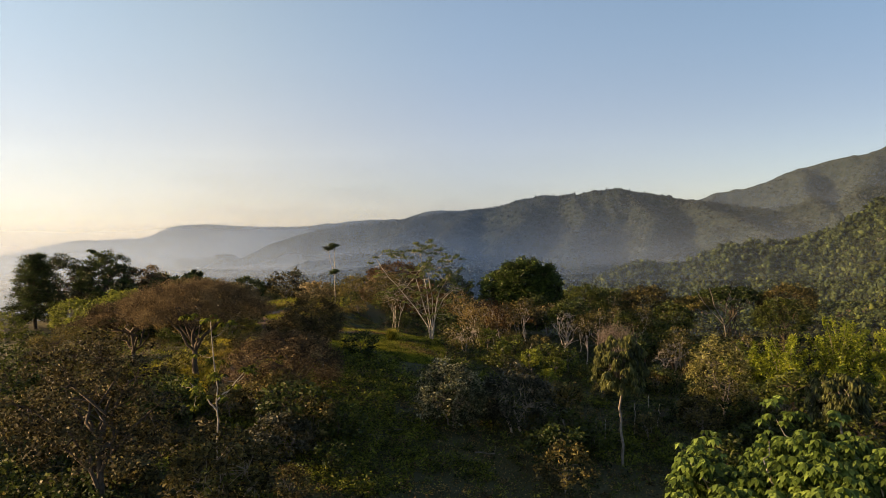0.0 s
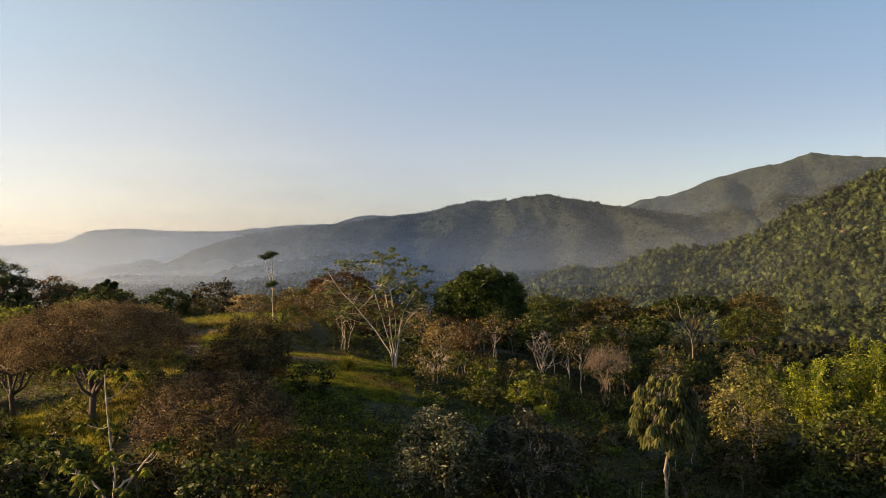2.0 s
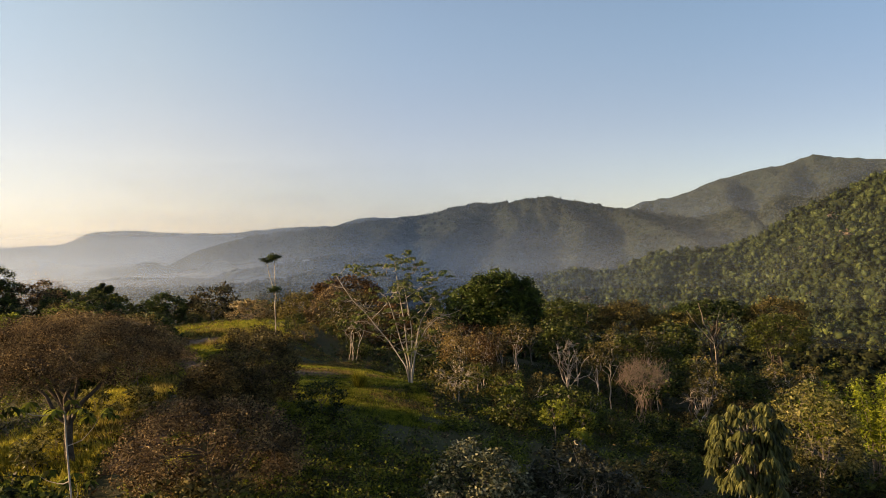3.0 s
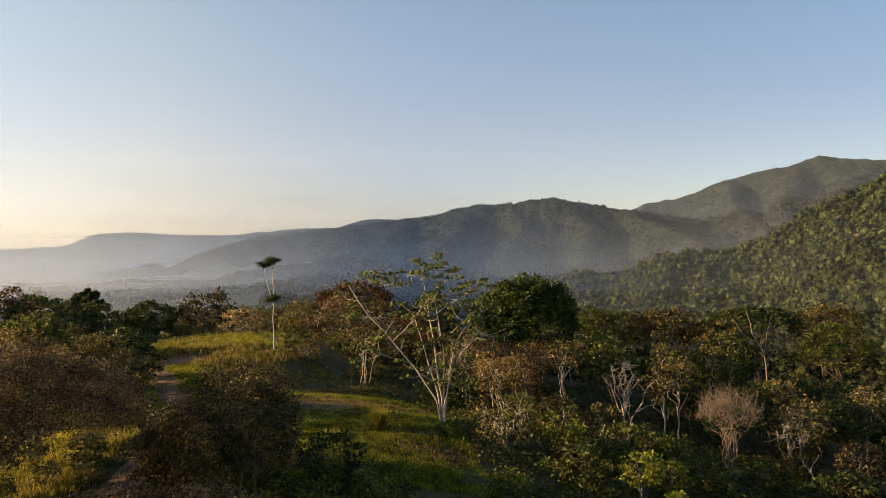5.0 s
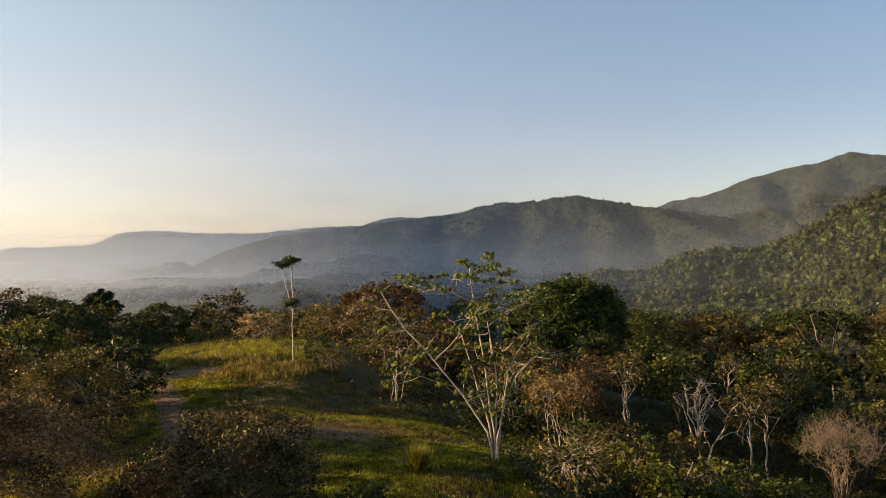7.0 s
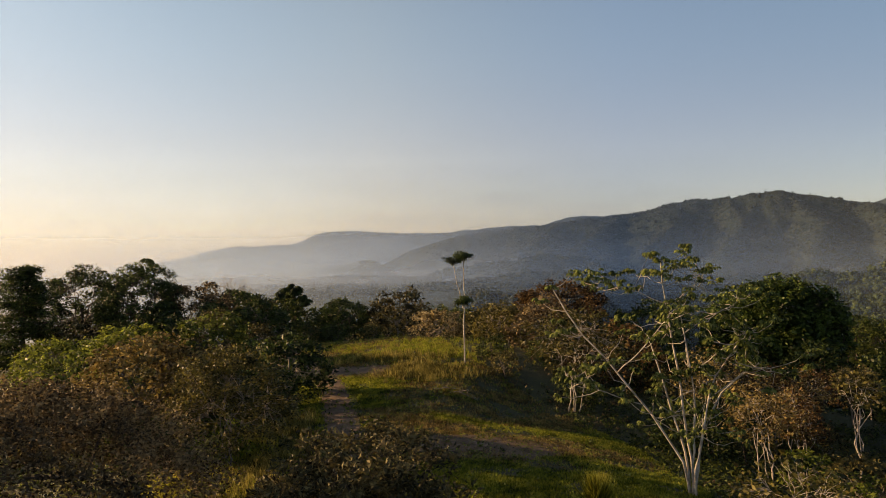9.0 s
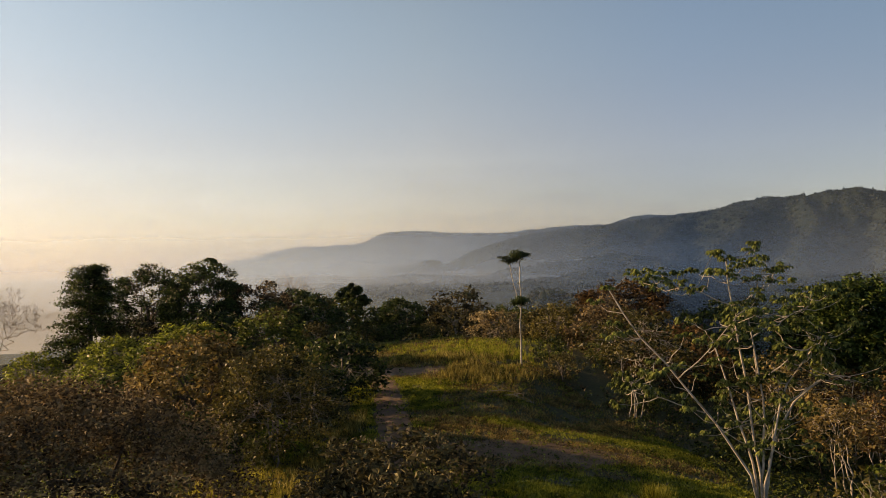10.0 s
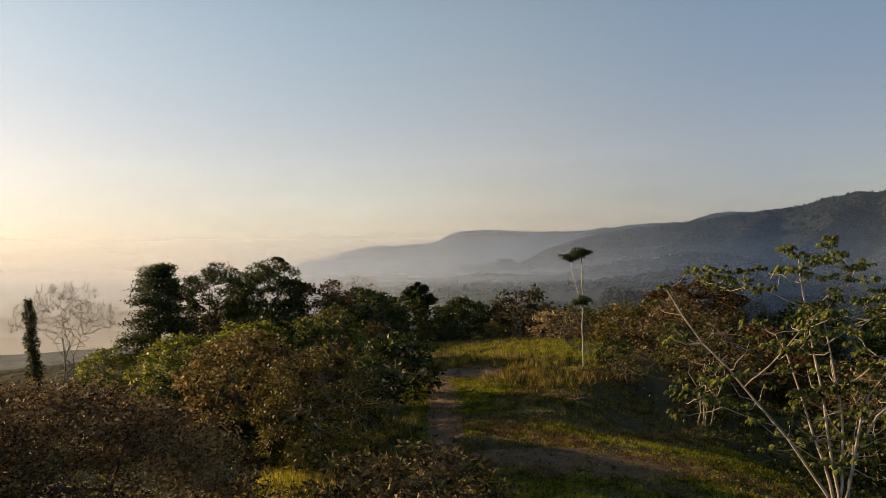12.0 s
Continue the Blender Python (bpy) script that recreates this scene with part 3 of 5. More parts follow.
# ---- mist and distance haze over the valley, painted on thin sheets ----
def haze_sheet_material(name, knots, wisp, east, tint=(0.50, 0.67, 0.87), fade=(0.5, -0.35)):
    """Mist and bluish distance haze painted on a sheet: mostly clear, thicker towards the valley floor, the west and in
    wisps.
    """
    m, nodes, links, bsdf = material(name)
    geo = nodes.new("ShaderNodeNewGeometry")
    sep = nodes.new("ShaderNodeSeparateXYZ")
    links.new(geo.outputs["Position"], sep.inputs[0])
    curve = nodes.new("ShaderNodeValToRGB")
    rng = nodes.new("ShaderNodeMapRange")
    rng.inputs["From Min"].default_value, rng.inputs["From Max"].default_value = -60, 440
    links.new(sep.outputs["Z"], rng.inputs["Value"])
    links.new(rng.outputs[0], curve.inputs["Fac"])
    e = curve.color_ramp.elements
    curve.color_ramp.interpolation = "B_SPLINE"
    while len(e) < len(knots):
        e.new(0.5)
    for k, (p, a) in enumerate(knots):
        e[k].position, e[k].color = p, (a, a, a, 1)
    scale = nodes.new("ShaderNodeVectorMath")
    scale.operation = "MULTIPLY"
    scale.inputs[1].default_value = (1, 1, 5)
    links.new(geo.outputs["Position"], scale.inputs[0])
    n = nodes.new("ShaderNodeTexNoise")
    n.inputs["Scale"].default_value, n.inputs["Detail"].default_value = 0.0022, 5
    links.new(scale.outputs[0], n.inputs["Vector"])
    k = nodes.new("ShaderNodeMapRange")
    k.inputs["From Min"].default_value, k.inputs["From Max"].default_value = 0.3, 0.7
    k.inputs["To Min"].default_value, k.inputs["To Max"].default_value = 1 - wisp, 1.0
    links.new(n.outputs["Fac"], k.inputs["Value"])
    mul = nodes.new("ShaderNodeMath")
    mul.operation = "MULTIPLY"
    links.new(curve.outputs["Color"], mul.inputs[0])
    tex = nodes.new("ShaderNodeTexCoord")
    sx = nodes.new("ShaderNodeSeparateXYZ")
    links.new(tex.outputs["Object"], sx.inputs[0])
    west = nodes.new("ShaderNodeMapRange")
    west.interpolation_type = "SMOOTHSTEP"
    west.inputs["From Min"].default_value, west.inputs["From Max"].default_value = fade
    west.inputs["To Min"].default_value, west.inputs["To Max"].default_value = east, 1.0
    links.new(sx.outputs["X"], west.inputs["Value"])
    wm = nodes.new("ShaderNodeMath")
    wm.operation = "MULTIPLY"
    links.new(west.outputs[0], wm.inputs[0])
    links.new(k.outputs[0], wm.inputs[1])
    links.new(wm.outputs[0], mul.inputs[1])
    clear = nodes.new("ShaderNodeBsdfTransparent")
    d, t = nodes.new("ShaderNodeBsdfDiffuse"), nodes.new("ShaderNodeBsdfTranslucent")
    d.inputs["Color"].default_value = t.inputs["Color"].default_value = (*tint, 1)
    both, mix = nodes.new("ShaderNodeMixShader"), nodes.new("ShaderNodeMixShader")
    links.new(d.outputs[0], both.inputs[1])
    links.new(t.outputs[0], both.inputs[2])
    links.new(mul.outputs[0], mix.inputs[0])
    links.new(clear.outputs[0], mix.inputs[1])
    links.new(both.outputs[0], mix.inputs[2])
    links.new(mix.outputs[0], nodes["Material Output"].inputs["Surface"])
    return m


def mist(name, dist, az0, az1, top, mat, label):
    az = np.radians(np.linspace(az0, az1, 80))
    v = [(math.sin(a), math.cos(a), z) for a in az for z in (-62.0, top * 0.5, top)]
    f = [(i * 3 + j, i * 3 + j + 1, i * 3 + j + 4, i * 3 + j + 3) for i in range(79) for j in (0, 1)]
    ob = tagged(new(name, mesh_from(name, v, f, mat)), label, "mist", kind="structure")
    ob.matrix_basis = Matrix.Translation((EYE[0], EYE[1], 0)) @ Matrix.Diagonal((dist, dist, 1, 1))
    ob.visible_shadow = False


# opacity by height and bluish tints paint the haze in front of the ridges
MIST = haze_sheet_material("valley_mist", [(0.0, 0.8), (0.12, 0.78), (0.28, 0.6), (0.40, 0.36), (0.56, 0.24), (0.8, 0.17), (1.0, 0.0)], 0.3, 0.42, (0.40, 0.585, 0.86))
FRONT_MIST = haze_sheet_material("front_mist", [(0.0, 0.52), (0.12, 0.5), (0.2, 0.42), (0.3, 0.3), (0.5, 0.17), (0.68, 0.12), (0.86, 0.04), (1.0, 0.0)], 0.6, 0.26, (0.53, 0.68, 0.84))
MIST2 = haze_sheet_material("low_mist", [(0.0, 0.42), (0.10, 0.33), (0.16, 0.17), (0.25, 0.05), (1.0, 0.0)], 0.4, 0.3)
THIN_MIST = haze_sheet_material("thin_haze", [(0.0, 0.27), (0.10, 0.24), (0.18, 0.13), (0.36, 0.06), (1.0, 0.0)], 0.5, 0.12)
mist("backdrop_mist", 3320, -110, 60, 440, MIST, "sheet painted as pale morning mist and haze between the mountain ridges")
mist("backdrop_mist_veil", 2380, -110, 60, 440, FRONT_MIST, "sheet painted as bluish mist and haze before the mountains")
mist("backdrop_mist_layer", 1750, -110, 60, 440, MIST2, "thin sheet painted as mist and haze over the basin")
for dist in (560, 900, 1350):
    mist("backdrop_haze", dist, -110, 45, 440, THIN_MIST, "sheet painted as thin haze over the wooded valley")

# one more sheet, with the pale haze towards the sea painted on it
SEA_HAZE = haze_sheet_material("sea_haze", [(0.0, 0.62), (0.1, 0.5), (0.16, 0.3), (0.3, 0.05), (1.0, 0.0)], 0.15, 0.0, (0.66, 0.70, 0.74), (-0.5, -0.72))
mist("backdrop_sea_haze", 640, -110, -28, 440, SEA_HAZE, "sheet painted as pale haze over the low land towards the sea")


def fog_sheet():
    """A low flat sheet over the basin floor: fog and haze painted as opacity that grows into the distance."""
    m, nodes, links, bsdf = material("basin_haze")
    tex = nodes.new("ShaderNodeTexCoord")
    size = nodes.new("ShaderNodeVectorMath")
    size.operation = "LENGTH"
    sep = nodes.new("ShaderNodeSeparateXYZ")
    links.new(tex.outputs["Object"], size.inputs[0])
    links.new(tex.outputs["Object"], sep.inputs[0])
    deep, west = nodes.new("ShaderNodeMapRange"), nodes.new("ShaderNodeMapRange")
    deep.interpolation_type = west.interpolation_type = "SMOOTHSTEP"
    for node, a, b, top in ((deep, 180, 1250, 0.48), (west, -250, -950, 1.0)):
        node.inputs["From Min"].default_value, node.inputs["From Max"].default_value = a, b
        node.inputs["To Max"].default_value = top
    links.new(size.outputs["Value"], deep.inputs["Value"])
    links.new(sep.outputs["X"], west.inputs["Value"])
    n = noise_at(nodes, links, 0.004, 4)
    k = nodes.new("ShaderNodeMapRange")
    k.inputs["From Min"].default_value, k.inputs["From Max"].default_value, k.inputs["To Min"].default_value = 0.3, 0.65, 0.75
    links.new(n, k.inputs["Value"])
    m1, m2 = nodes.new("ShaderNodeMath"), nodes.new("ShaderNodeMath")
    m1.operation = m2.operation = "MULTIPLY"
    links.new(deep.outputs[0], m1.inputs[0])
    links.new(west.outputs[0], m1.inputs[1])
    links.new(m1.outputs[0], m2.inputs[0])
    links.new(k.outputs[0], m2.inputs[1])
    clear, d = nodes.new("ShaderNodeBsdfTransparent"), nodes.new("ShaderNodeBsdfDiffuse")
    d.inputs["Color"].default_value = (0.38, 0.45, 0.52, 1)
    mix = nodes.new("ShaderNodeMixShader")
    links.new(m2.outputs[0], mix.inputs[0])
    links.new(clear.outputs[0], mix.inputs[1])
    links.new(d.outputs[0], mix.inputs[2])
    links.new(mix.outputs[0], nodes["Material Output"].inputs["Surface"])
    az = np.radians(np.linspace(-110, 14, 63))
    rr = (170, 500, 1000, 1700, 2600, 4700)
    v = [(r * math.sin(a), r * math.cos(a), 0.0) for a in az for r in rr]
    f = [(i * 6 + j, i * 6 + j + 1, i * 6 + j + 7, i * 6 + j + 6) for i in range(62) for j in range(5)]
    ob = tagged(new("backdrop_fog", mesh_from("backdrop_fog", v, f, m)), "flat sheet painted as pale fog and haze over the basin floor", "fog", kind="structure")
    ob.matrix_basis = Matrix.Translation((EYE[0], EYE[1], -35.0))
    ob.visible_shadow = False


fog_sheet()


# ---- track ----
def dirt_material():
    m, nodes, links, bsdf = material("dirt")
    f = noise_at(nodes, links, 1.1, 8, 0.7)
    r = ramp(nodes, [(0.3, (0.06, 0.036, 0.018)), (0.55, (0.12, 0.072, 0.036)), (0.75, (0.19, 0.12, 0.062))])
    links.new(f, r.inputs["Fac"])
    links.new(r.outputs["Color"], bsdf.inputs["Base Color"])
    bsdf.inputs["Roughness"].default_value = 0.95
    bump = nodes.new("ShaderNodeBump")
    bump.inputs["Strength"].default_value, bump.inputs["Distance"].default_value = 0.7, 0.08
    links.new(f, bump.inputs["Height"])
    links.new(bump.outputs[0], bsdf.inputs["Normal"])
    return m


DIRT = dirt_material()
TRACK_Y = [55, 62, 67, 76, 85, 93, 97, 101, 106, 110, 114, 118, 123, 130, 142]
TRACK_X = [-20, -22.8, -24.6, -25.6, -25.9, -26.9, -28.4, -30.0, -32.4, -34.3, -36.3, -38.9, -42.6, -48, -58]


def track_x(y):
    return smooth_table(y, np.array(TRACK_Y, float), TRACK_X)


def build_track():
    y = np.arange(68, 142, 0.6)
    x = track_x(y)
    d = unit(np.stack([np.gradient(x), np.gradient(y)], -1))
    side = np.stack([d[:, 1], -d[:, 0]], -1)
    off = np.linspace(-1, 1, 9)
    w = 1.3 + 0.2 * fractal(y / 3, y * 0 + 2)
    px = x[:, None] + side[:, :1] * off * w[:, None]
    py = y[:, None] + side[:, 1:] * off * w[:, None]
    rut = 0.07 - 0.09 * np.exp(-((np.abs(off) - 0.55) / 0.18) ** 2) - 0.10 * np.clip(np.abs(off) - 0.85, 0, 1) / 0.15
    pz = ground_height(px, py) + rut[None] + 0.02
    v = np.stack([px, py, pz], -1).reshape(-1, 3)
    i, j = np.meshgrid(np.arange(len(y) - 1), np.arange(8), indexing="ij")
    f = np.stack([i * 9 + j, i * 9 + j + 1, i * 9 + j + 10, i * 9 + j + 9], -1).reshape(-1, 4)
    tagged(new("dirt_track", mesh_from("dirt_track", v, f, DIRT, True)), "rutted brown dirt track curving over the ridge", "track", kind="structure")


build_track()


def dirt_patch(x0, y0, rx, ry, turn, seed):
    """Worn bare earth in the grass, with a ragged edge that dips under the turf."""
    a = np.linspace(0, 2 * np.pi, 73)[:-1]
    ragged = 1 + 0.18 * fractal(np.cos(a) * 2 + seed, np.sin(a) * 2, 3)
    rings = np.linspace(0.02, 1, 12)
    c, s = math.cos(turn), math.sin(turn)
    u, w = np.cos(a) * ragged * rx, np.sin(a) * ragged * ry
    px = x0 + (u * c - w * s)[None] * rings[:, None]
    py = y0 + (u * s + w * c)[None] * rings[:, None]
    pz = ground_height(px, py) + 0.07 - 0.16 * np.clip(rings - 0.8, 0, 1)[:, None] / 0.2 + 0.03 * fractal(px, py, 2)
    v = np.stack([px, py, pz], -1).reshape(-1, 3)
    i, j = np.meshgrid(np.arange(11), np.arange(72), indexing="ij")
    k = (j + 1) % 72
    f = np.stack([i * 72 + j, (i + 1) * 72 + j, (i + 1) * 72 + k, i * 72 + k], -1).reshape(-1, 4)
    tagged(new("bare_earth", mesh_from("bare_earth", v, f, DIRT, True)), "patch of worn bare earth in the grass", "earth", kind="structure")


dirt_patch(-20.4, 98.4, 7.8, 3.5, 0.2, 1)
dirt_patch(-37.3, 119.6, 5.8, 2.4, 0.05, 2)


def place(ob, x, y, turn=0.0, s=1.0, dz=0.0):
    ob.matrix_basis = Matrix.Translation((x, y, gz(x, y) + dz)) @ Matrix.Rotation(turn, 4, "Z") @ Matrix.Scale(s, 4)
    return ob


def spot(ob, x, y, turn=0.0, s=1.0, dz=0.0):
    """A copy of a thing at another place."""
    return copy_thing(ob, Matrix.Translation((x, y, gz(x, y) + dz)) @ Matrix.Rotation(turn, 4, "Z") @ Matrix.Scale(s, 4))


def grown(seed, x, y, top, label, radius, deep, leaf, bark, **kw):
    """A tree at a place, as tall as needed for its crown to end at the height top."""
    ob = tree(seed, label, top - gz(x, y), radius, deep, leaf, bark, **kw)
    return place(ob, x, y)


# ---- the clearing: pale many-stemmed pumpwood ----
def pumpwood(seed, label, stems, girth, bark, leaf, twigs, tufts, size, name="tree", droop=0.35, leaves=7, reach=0.5, reach_up=0.8, arm=2.4, wide=0.17, arms=0):
    """A pumpwood: smooth stems along given ways, few bent arms, umbrella leaves at their ends."""
    rng = np.random.default_rng(seed)
    ob = thing(name, label, "tree")
    pts, limbs = [], []
    for n, way in enumerate(stems):
        thick = girth * (0.45 if n >= len(stems) - arms else 1.0)
        w = np.array(way, float)
        s = np.linspace(0, len(w) - 1, 10)
        p = np.stack([np.interp(s, np.arange(len(w)), w[:, k]) for k in range(3)], -1)
        p[1:-1] = (p[:-2] + 2 * p[1:-1] + p[2:]) / 4 + rng.normal(0, 0.04, (8, 3))
        part("stem", mesh_from("stem", *tube(p, np.linspace(thick, thick * 0.45, 10), 7), bark, True), ob)
        pts.append(p[-1:])
        for k in range(twigs):
            a = p[rng.integers(4, 10)]
            out = unit(rng.normal(0, 1, 3) * [1, 1, 0.3]) * rng.uniform(0.7, arm)
            e = a + out + [0, 0, rng.uniform(0.1, reach_up)]
            limbs.append(tube(bent(a, e, -0.12, rng, 5, 0.05), np.linspace(girth * 0.32, girth * 0.14, 5), 5))
            pts.append(e[None])
            if tufts:
                pts.append(e + rng.normal(0, 0.5, (tufts, 3)))
    for t in limbs:
        part("limb", mesh_from("limb", *t, bark, True), ob)
    c = np.concatenate(pts)
    tagged(part("crown", mesh_from("crown", *rosettes(c, rng, leaves, reach, size, 7, droop, wide), leaf), ob), kind="stuff")
    return ob


WHITE_STEMS = [
    [(0, 0, -0.5), (-0.1, 0, 1.6), (-1.4, -0.3, 3.6), (-3.5, -0.6, 6.6), (-5.7, -0.4, 8.8), (-7.0, -0.2, 11.2)],
    [(0.1, 0.1, -0.5), (0.0, 0.1, 1.6), (-0.6, 0.5, 3.6), (-1.2, 0.9, 5.8), (-1.9, 1.3, 8.4)],
    [(0.15, 0, -0.5), (0.1, 0.1, 1.6), (-0.1, 0.3, 3.6), (-0.5, 0.6, 7.0), (-0.9, 0.9, 10.2), (-1.1, 1.0, 12.6)],
    [(0.2, 0.15, -0.5), (0.2, 0.15, 1.6), (0.4, 0.3, 3.6), (0.3, 0.2, 6.4), (-0.2, 0.1, 9.6)],
    [(0.25, -0.1, -0.5), (0.3, -0.1, 1.6), (0.8, -0.3, 3.6), (1.2, -0.4, 6.2), (2.7, -0.6, 8.4)],
    [(0.3, 0.1, -0.5), (0.35, 0.1, 1.7), (1.0, 0.4, 4.0), (2.3, 0.9, 6.0), (4.0, 1.2, 7.0)],
    [(-3.6, -0.6, 6.6), (-2.6, -0.9, 7.6), (-1.4, -1.2, 9.0), (-0.8, -1.3, 9.8)],
    [(-2.4, -0.5, 4.9), (-4.4, -0.9, 5.6), (-6.2, -1.2, 6.6)],
    [(-0.9, 0.9, 10.2), (-2.6, 0.5, 10.9), (-4.2, 0.3, 11.5)],
    [(-0.9, 0.9, 10.0), (0.6, 1.3, 11.0), (1.1, 1.5, 11.9)],
    [(0.3, 0.2, 6.4), (2.4, 0.4, 8.2), (4.0, 0.6, 9.0)],
    [(-0.2, 0.2, 8.5), (1.6, 0.5, 9.6), (3.0, 0.8, 10.4)],
    [(1.0, 0, 5.0), (3.2, 0.2, 6.9), (4.8, 0.4, 6.6)],
]
white_tree = place(pumpwood(21, "pale many-stemmed pumpwood tree on the grassy clearing", WHITE_STEMS, 0.08, BARK_PALE, LEAF_PUMP, 13, 0, 0.27, droop=0.8, leaves=7, reach=0.36, reach_up=0.7, arm=2.4, arms=7, wide=0.24), -8.1, 92.1, s=0.93)

# thin pumpwood in the slope below, and the drooping umbrella trees
place(pumpwood(22, "slender pale pumpwood with few large leaves", [[(0, 0, -0.5), (0, 0.1, 3), (0.05, 0, 6), (-0.2, 0, 9.6)], [(0.05, 0, 4.2), (1.0, 0.3, 5.0), (2.0, 0.4, 6.2)], [(0, 0, 3.6), (-1.0, 0.4, 4.6), (-1.9, 0.3, 5.4)]], 0.06, BARK_PALE, LEAF_GLOW, 4, 0, 0.34, droop=0.6, wide=0.22), -19.5, 49.5)


def umbrella_tree(seed, x, y, top, radius, deep, label):
    rng = np.random.default_rng(seed)
    height = top - gz(x, y)
    mid = np.array([0, 0, height - deep])
    ob = thing("tree", label, "tree")
    p = bent((0, 0, -0.4), (0.1, 0, height - deep * 0.7), 0, rng, 10, 0.012)
    part("trunk", mesh_from("trunk", *tube(p, np.linspace(0.12, 0.07, 10), 8), BARK_GREY, True), ob)
    t = mid + shell_points(150, rng, -0.75, 0.6) * [radius, radius, deep]
    limbs = [tube(bent(p[rng.integers(7, 10)], e, 0.1, rng, 4, 0.03), [0.05, 0.04, 0.03, 0.02], 4) for e in t]
    tagged(part("branchwork", mesh_from("branchwork", *joined(limbs), BARK_GREY, True), ob), kind="stuff")
    tagged(part("crown", mesh_from("crown", *rosettes(t, rng, 5, 0.22, 0.52, 8, 1.3, 0.13), LEAF_OLIVE_GREEN), ob), kind="stuff")
    return place(ob, x, y)


LEAF_OLIVE_GREEN = leaf_material("leaf_olive_green", (0.04, 0.055, 0.018), (0.09, 0.11, 0.035), (0.17, 0.18, 0.06), 0.4, 0.3)
umbrella_tree(31, 9.0, 59.5, 4.9, 2.0, 2.5, "umbrella tree with drooping leaves on a pale trunk")
umbrella_tree(32, 25.2, 58.5, 1.9, 2.3, 2.0, "umbrella tree with drooping leaves in the hollow")

# bright pumpwood in the foreground slope
def near_pumpwood():
    rng = np.random.default_rng(33)
    x, y = 10.8, 31.5
    h = 4.1 - gz(x, y)
    stems = [[(0, 0, -0.5), (0.2, 0, h * 0.4), (0, 0, h * 0.75)]]
    for k in range(13):
        a = k * 2.4
        r = rng.uniform(1.5, 5.0)
        stems.append([(0, 0, h * 0.62), (r * 0.5 * math.cos(a), r * 0.5 * math.sin(a), h * 0.8), (r * math.cos(a), r * math.sin(a), h * (1.0 - 0.012 * r * r) - 0.4)])
    return place(pumpwood(34, "bright green pumpwood with broad lobed leaves", stems, 0.1, BARK_PALE, LEAF_FRESH, 9, 2, 0.34, droop=0.6, leaves=8, wide=0.26), x, y)


near_pumpwood()


# two slender trunks with feathery heads at the edge of the clearing
def feather_tree():
    rng = np.random.default_rng(41)
    ob = thing("slender_tree", "two slender trunks with feathery tufts at the clearing's edge", "tree")
    w1 = bent((0, 0, -0.4), (0.15, 0, 10.4), 0, rng, 9, 0.004)
    w2 = bent((0, 0, 5.2), (-1.0, 0.2, 9.9), 0.02, rng, 7, 0.01)
    for w, g in ((w1, 0.085), (w2, 0.05)):
        part("trunk", mesh_from("trunk", *tube(w, np.linspace(g, g * 0.55, len(w)), 7), BARK_PALE, True), ob)
    for c, n, r in ((w1[-1], 20, 0.42), (w2[-1], 14, 0.38), (np.array([0.1, 0, 6.0]), 18, 0.42)):
        p = c + rng.normal(0, 0.3, (n, 3)) * [1, 1, 0.4]
        part("tuft", mesh_from("tuft", *rosettes(p, rng, 5, 0.42, r * 1.1, 6, 0.5, 0.12), LEAF_DARK), ob, "feathery dark green tuft")
    return place(ob, -26.2, 123.2)


feather_tree()

# ---- the clearing's edge ----
grown(51, 6.2, 148, 10.0, "large dense dark green tree with a rounded crown", 6.3, 6.8, LEAF_DENSE, BARK_DARK, n_leaf=56000, size=0.40, clump=1.35, tips=330, twig=False, girth=0.4, stem=0.1, low=-0.9, inner=0.72)
grown(502, 1.4, 147.5, 7.2, "dense dark green tree beside the rounded crown", 3.4, 4.6, LEAF_DENSE, BARK_DARK, n_leaf=12000, size=0.4, clump=0.9, tips=120, girth=0.2, stem=0.1, low=-0.9)
grown(503, 11.0, 147, 8.0, "dense dark green tree crowding the rounded crown", 3.5, 5.0, LEAF_DENSE, BARK_DARK, n_leaf=12000, size=0.4, clump=0.9, tips=120, girth=0.2, stem=0.1, low=-0.9)
grown(501, 8.5, 145, 5.0, "dense dark green tree under the rounded crown", 5.0, 5.0, LEAF_DENSE, BARK_DARK, n_leaf=9000, size=0.5, clump=1.0, tips=150, girth=0.25, stem=0.1, low=-0.9)
grown(52, -15.0, 115.6, 8.6, "pale-stemmed tree with thin olive and straw leaves", 4.2, 3.6, LEAF_OLIVE, BARK_PALE, n_leaf=4200, size=0.28, tips=120, stems=4, girth=0.11)
grown(53, -18.8, 148, 9.6, "flat-topped tree with rust brown leaves", 6.0, 3.4, LEAF_RUST, BARK_DARK, n_leaf=9000, size=0.36, tips=160, girth=0.25, low=-0.5)
grown(54, -12.5, 128, 6.2, "rust and olive leaved tree behind the clearing", 5.2, 4.2, LEAF_RUST, BARK_GREY, n_leaf=7000, size=0.32, tips=150, low=-0.6)
grown(55, -24.5, 140, 7.9, "brown-green tree beside the slender trunks", 4.2, 3.6, LEAF_OLIVE, BARK_GREY, n_leaf=6000, size=0.34, tips=120, low=-0.7)
grown(56, -19.5, 136, 8.0, "olive brown tree behind the clearing", 4.4, 4.0, LEAF_BROWN, BARK_GREY, n_leaf=6000, size=0.34, tips=130, low=-0.7)
grown(57, -34.0, 144, 6.7, "rounded bush with pale straw-coloured flowers", 3.2, 3.0, LEAF_STRAW, BARK_GREY, n_leaf=5200, size=0.3, tips=110, name="bush", category="bush", low=-0.7)
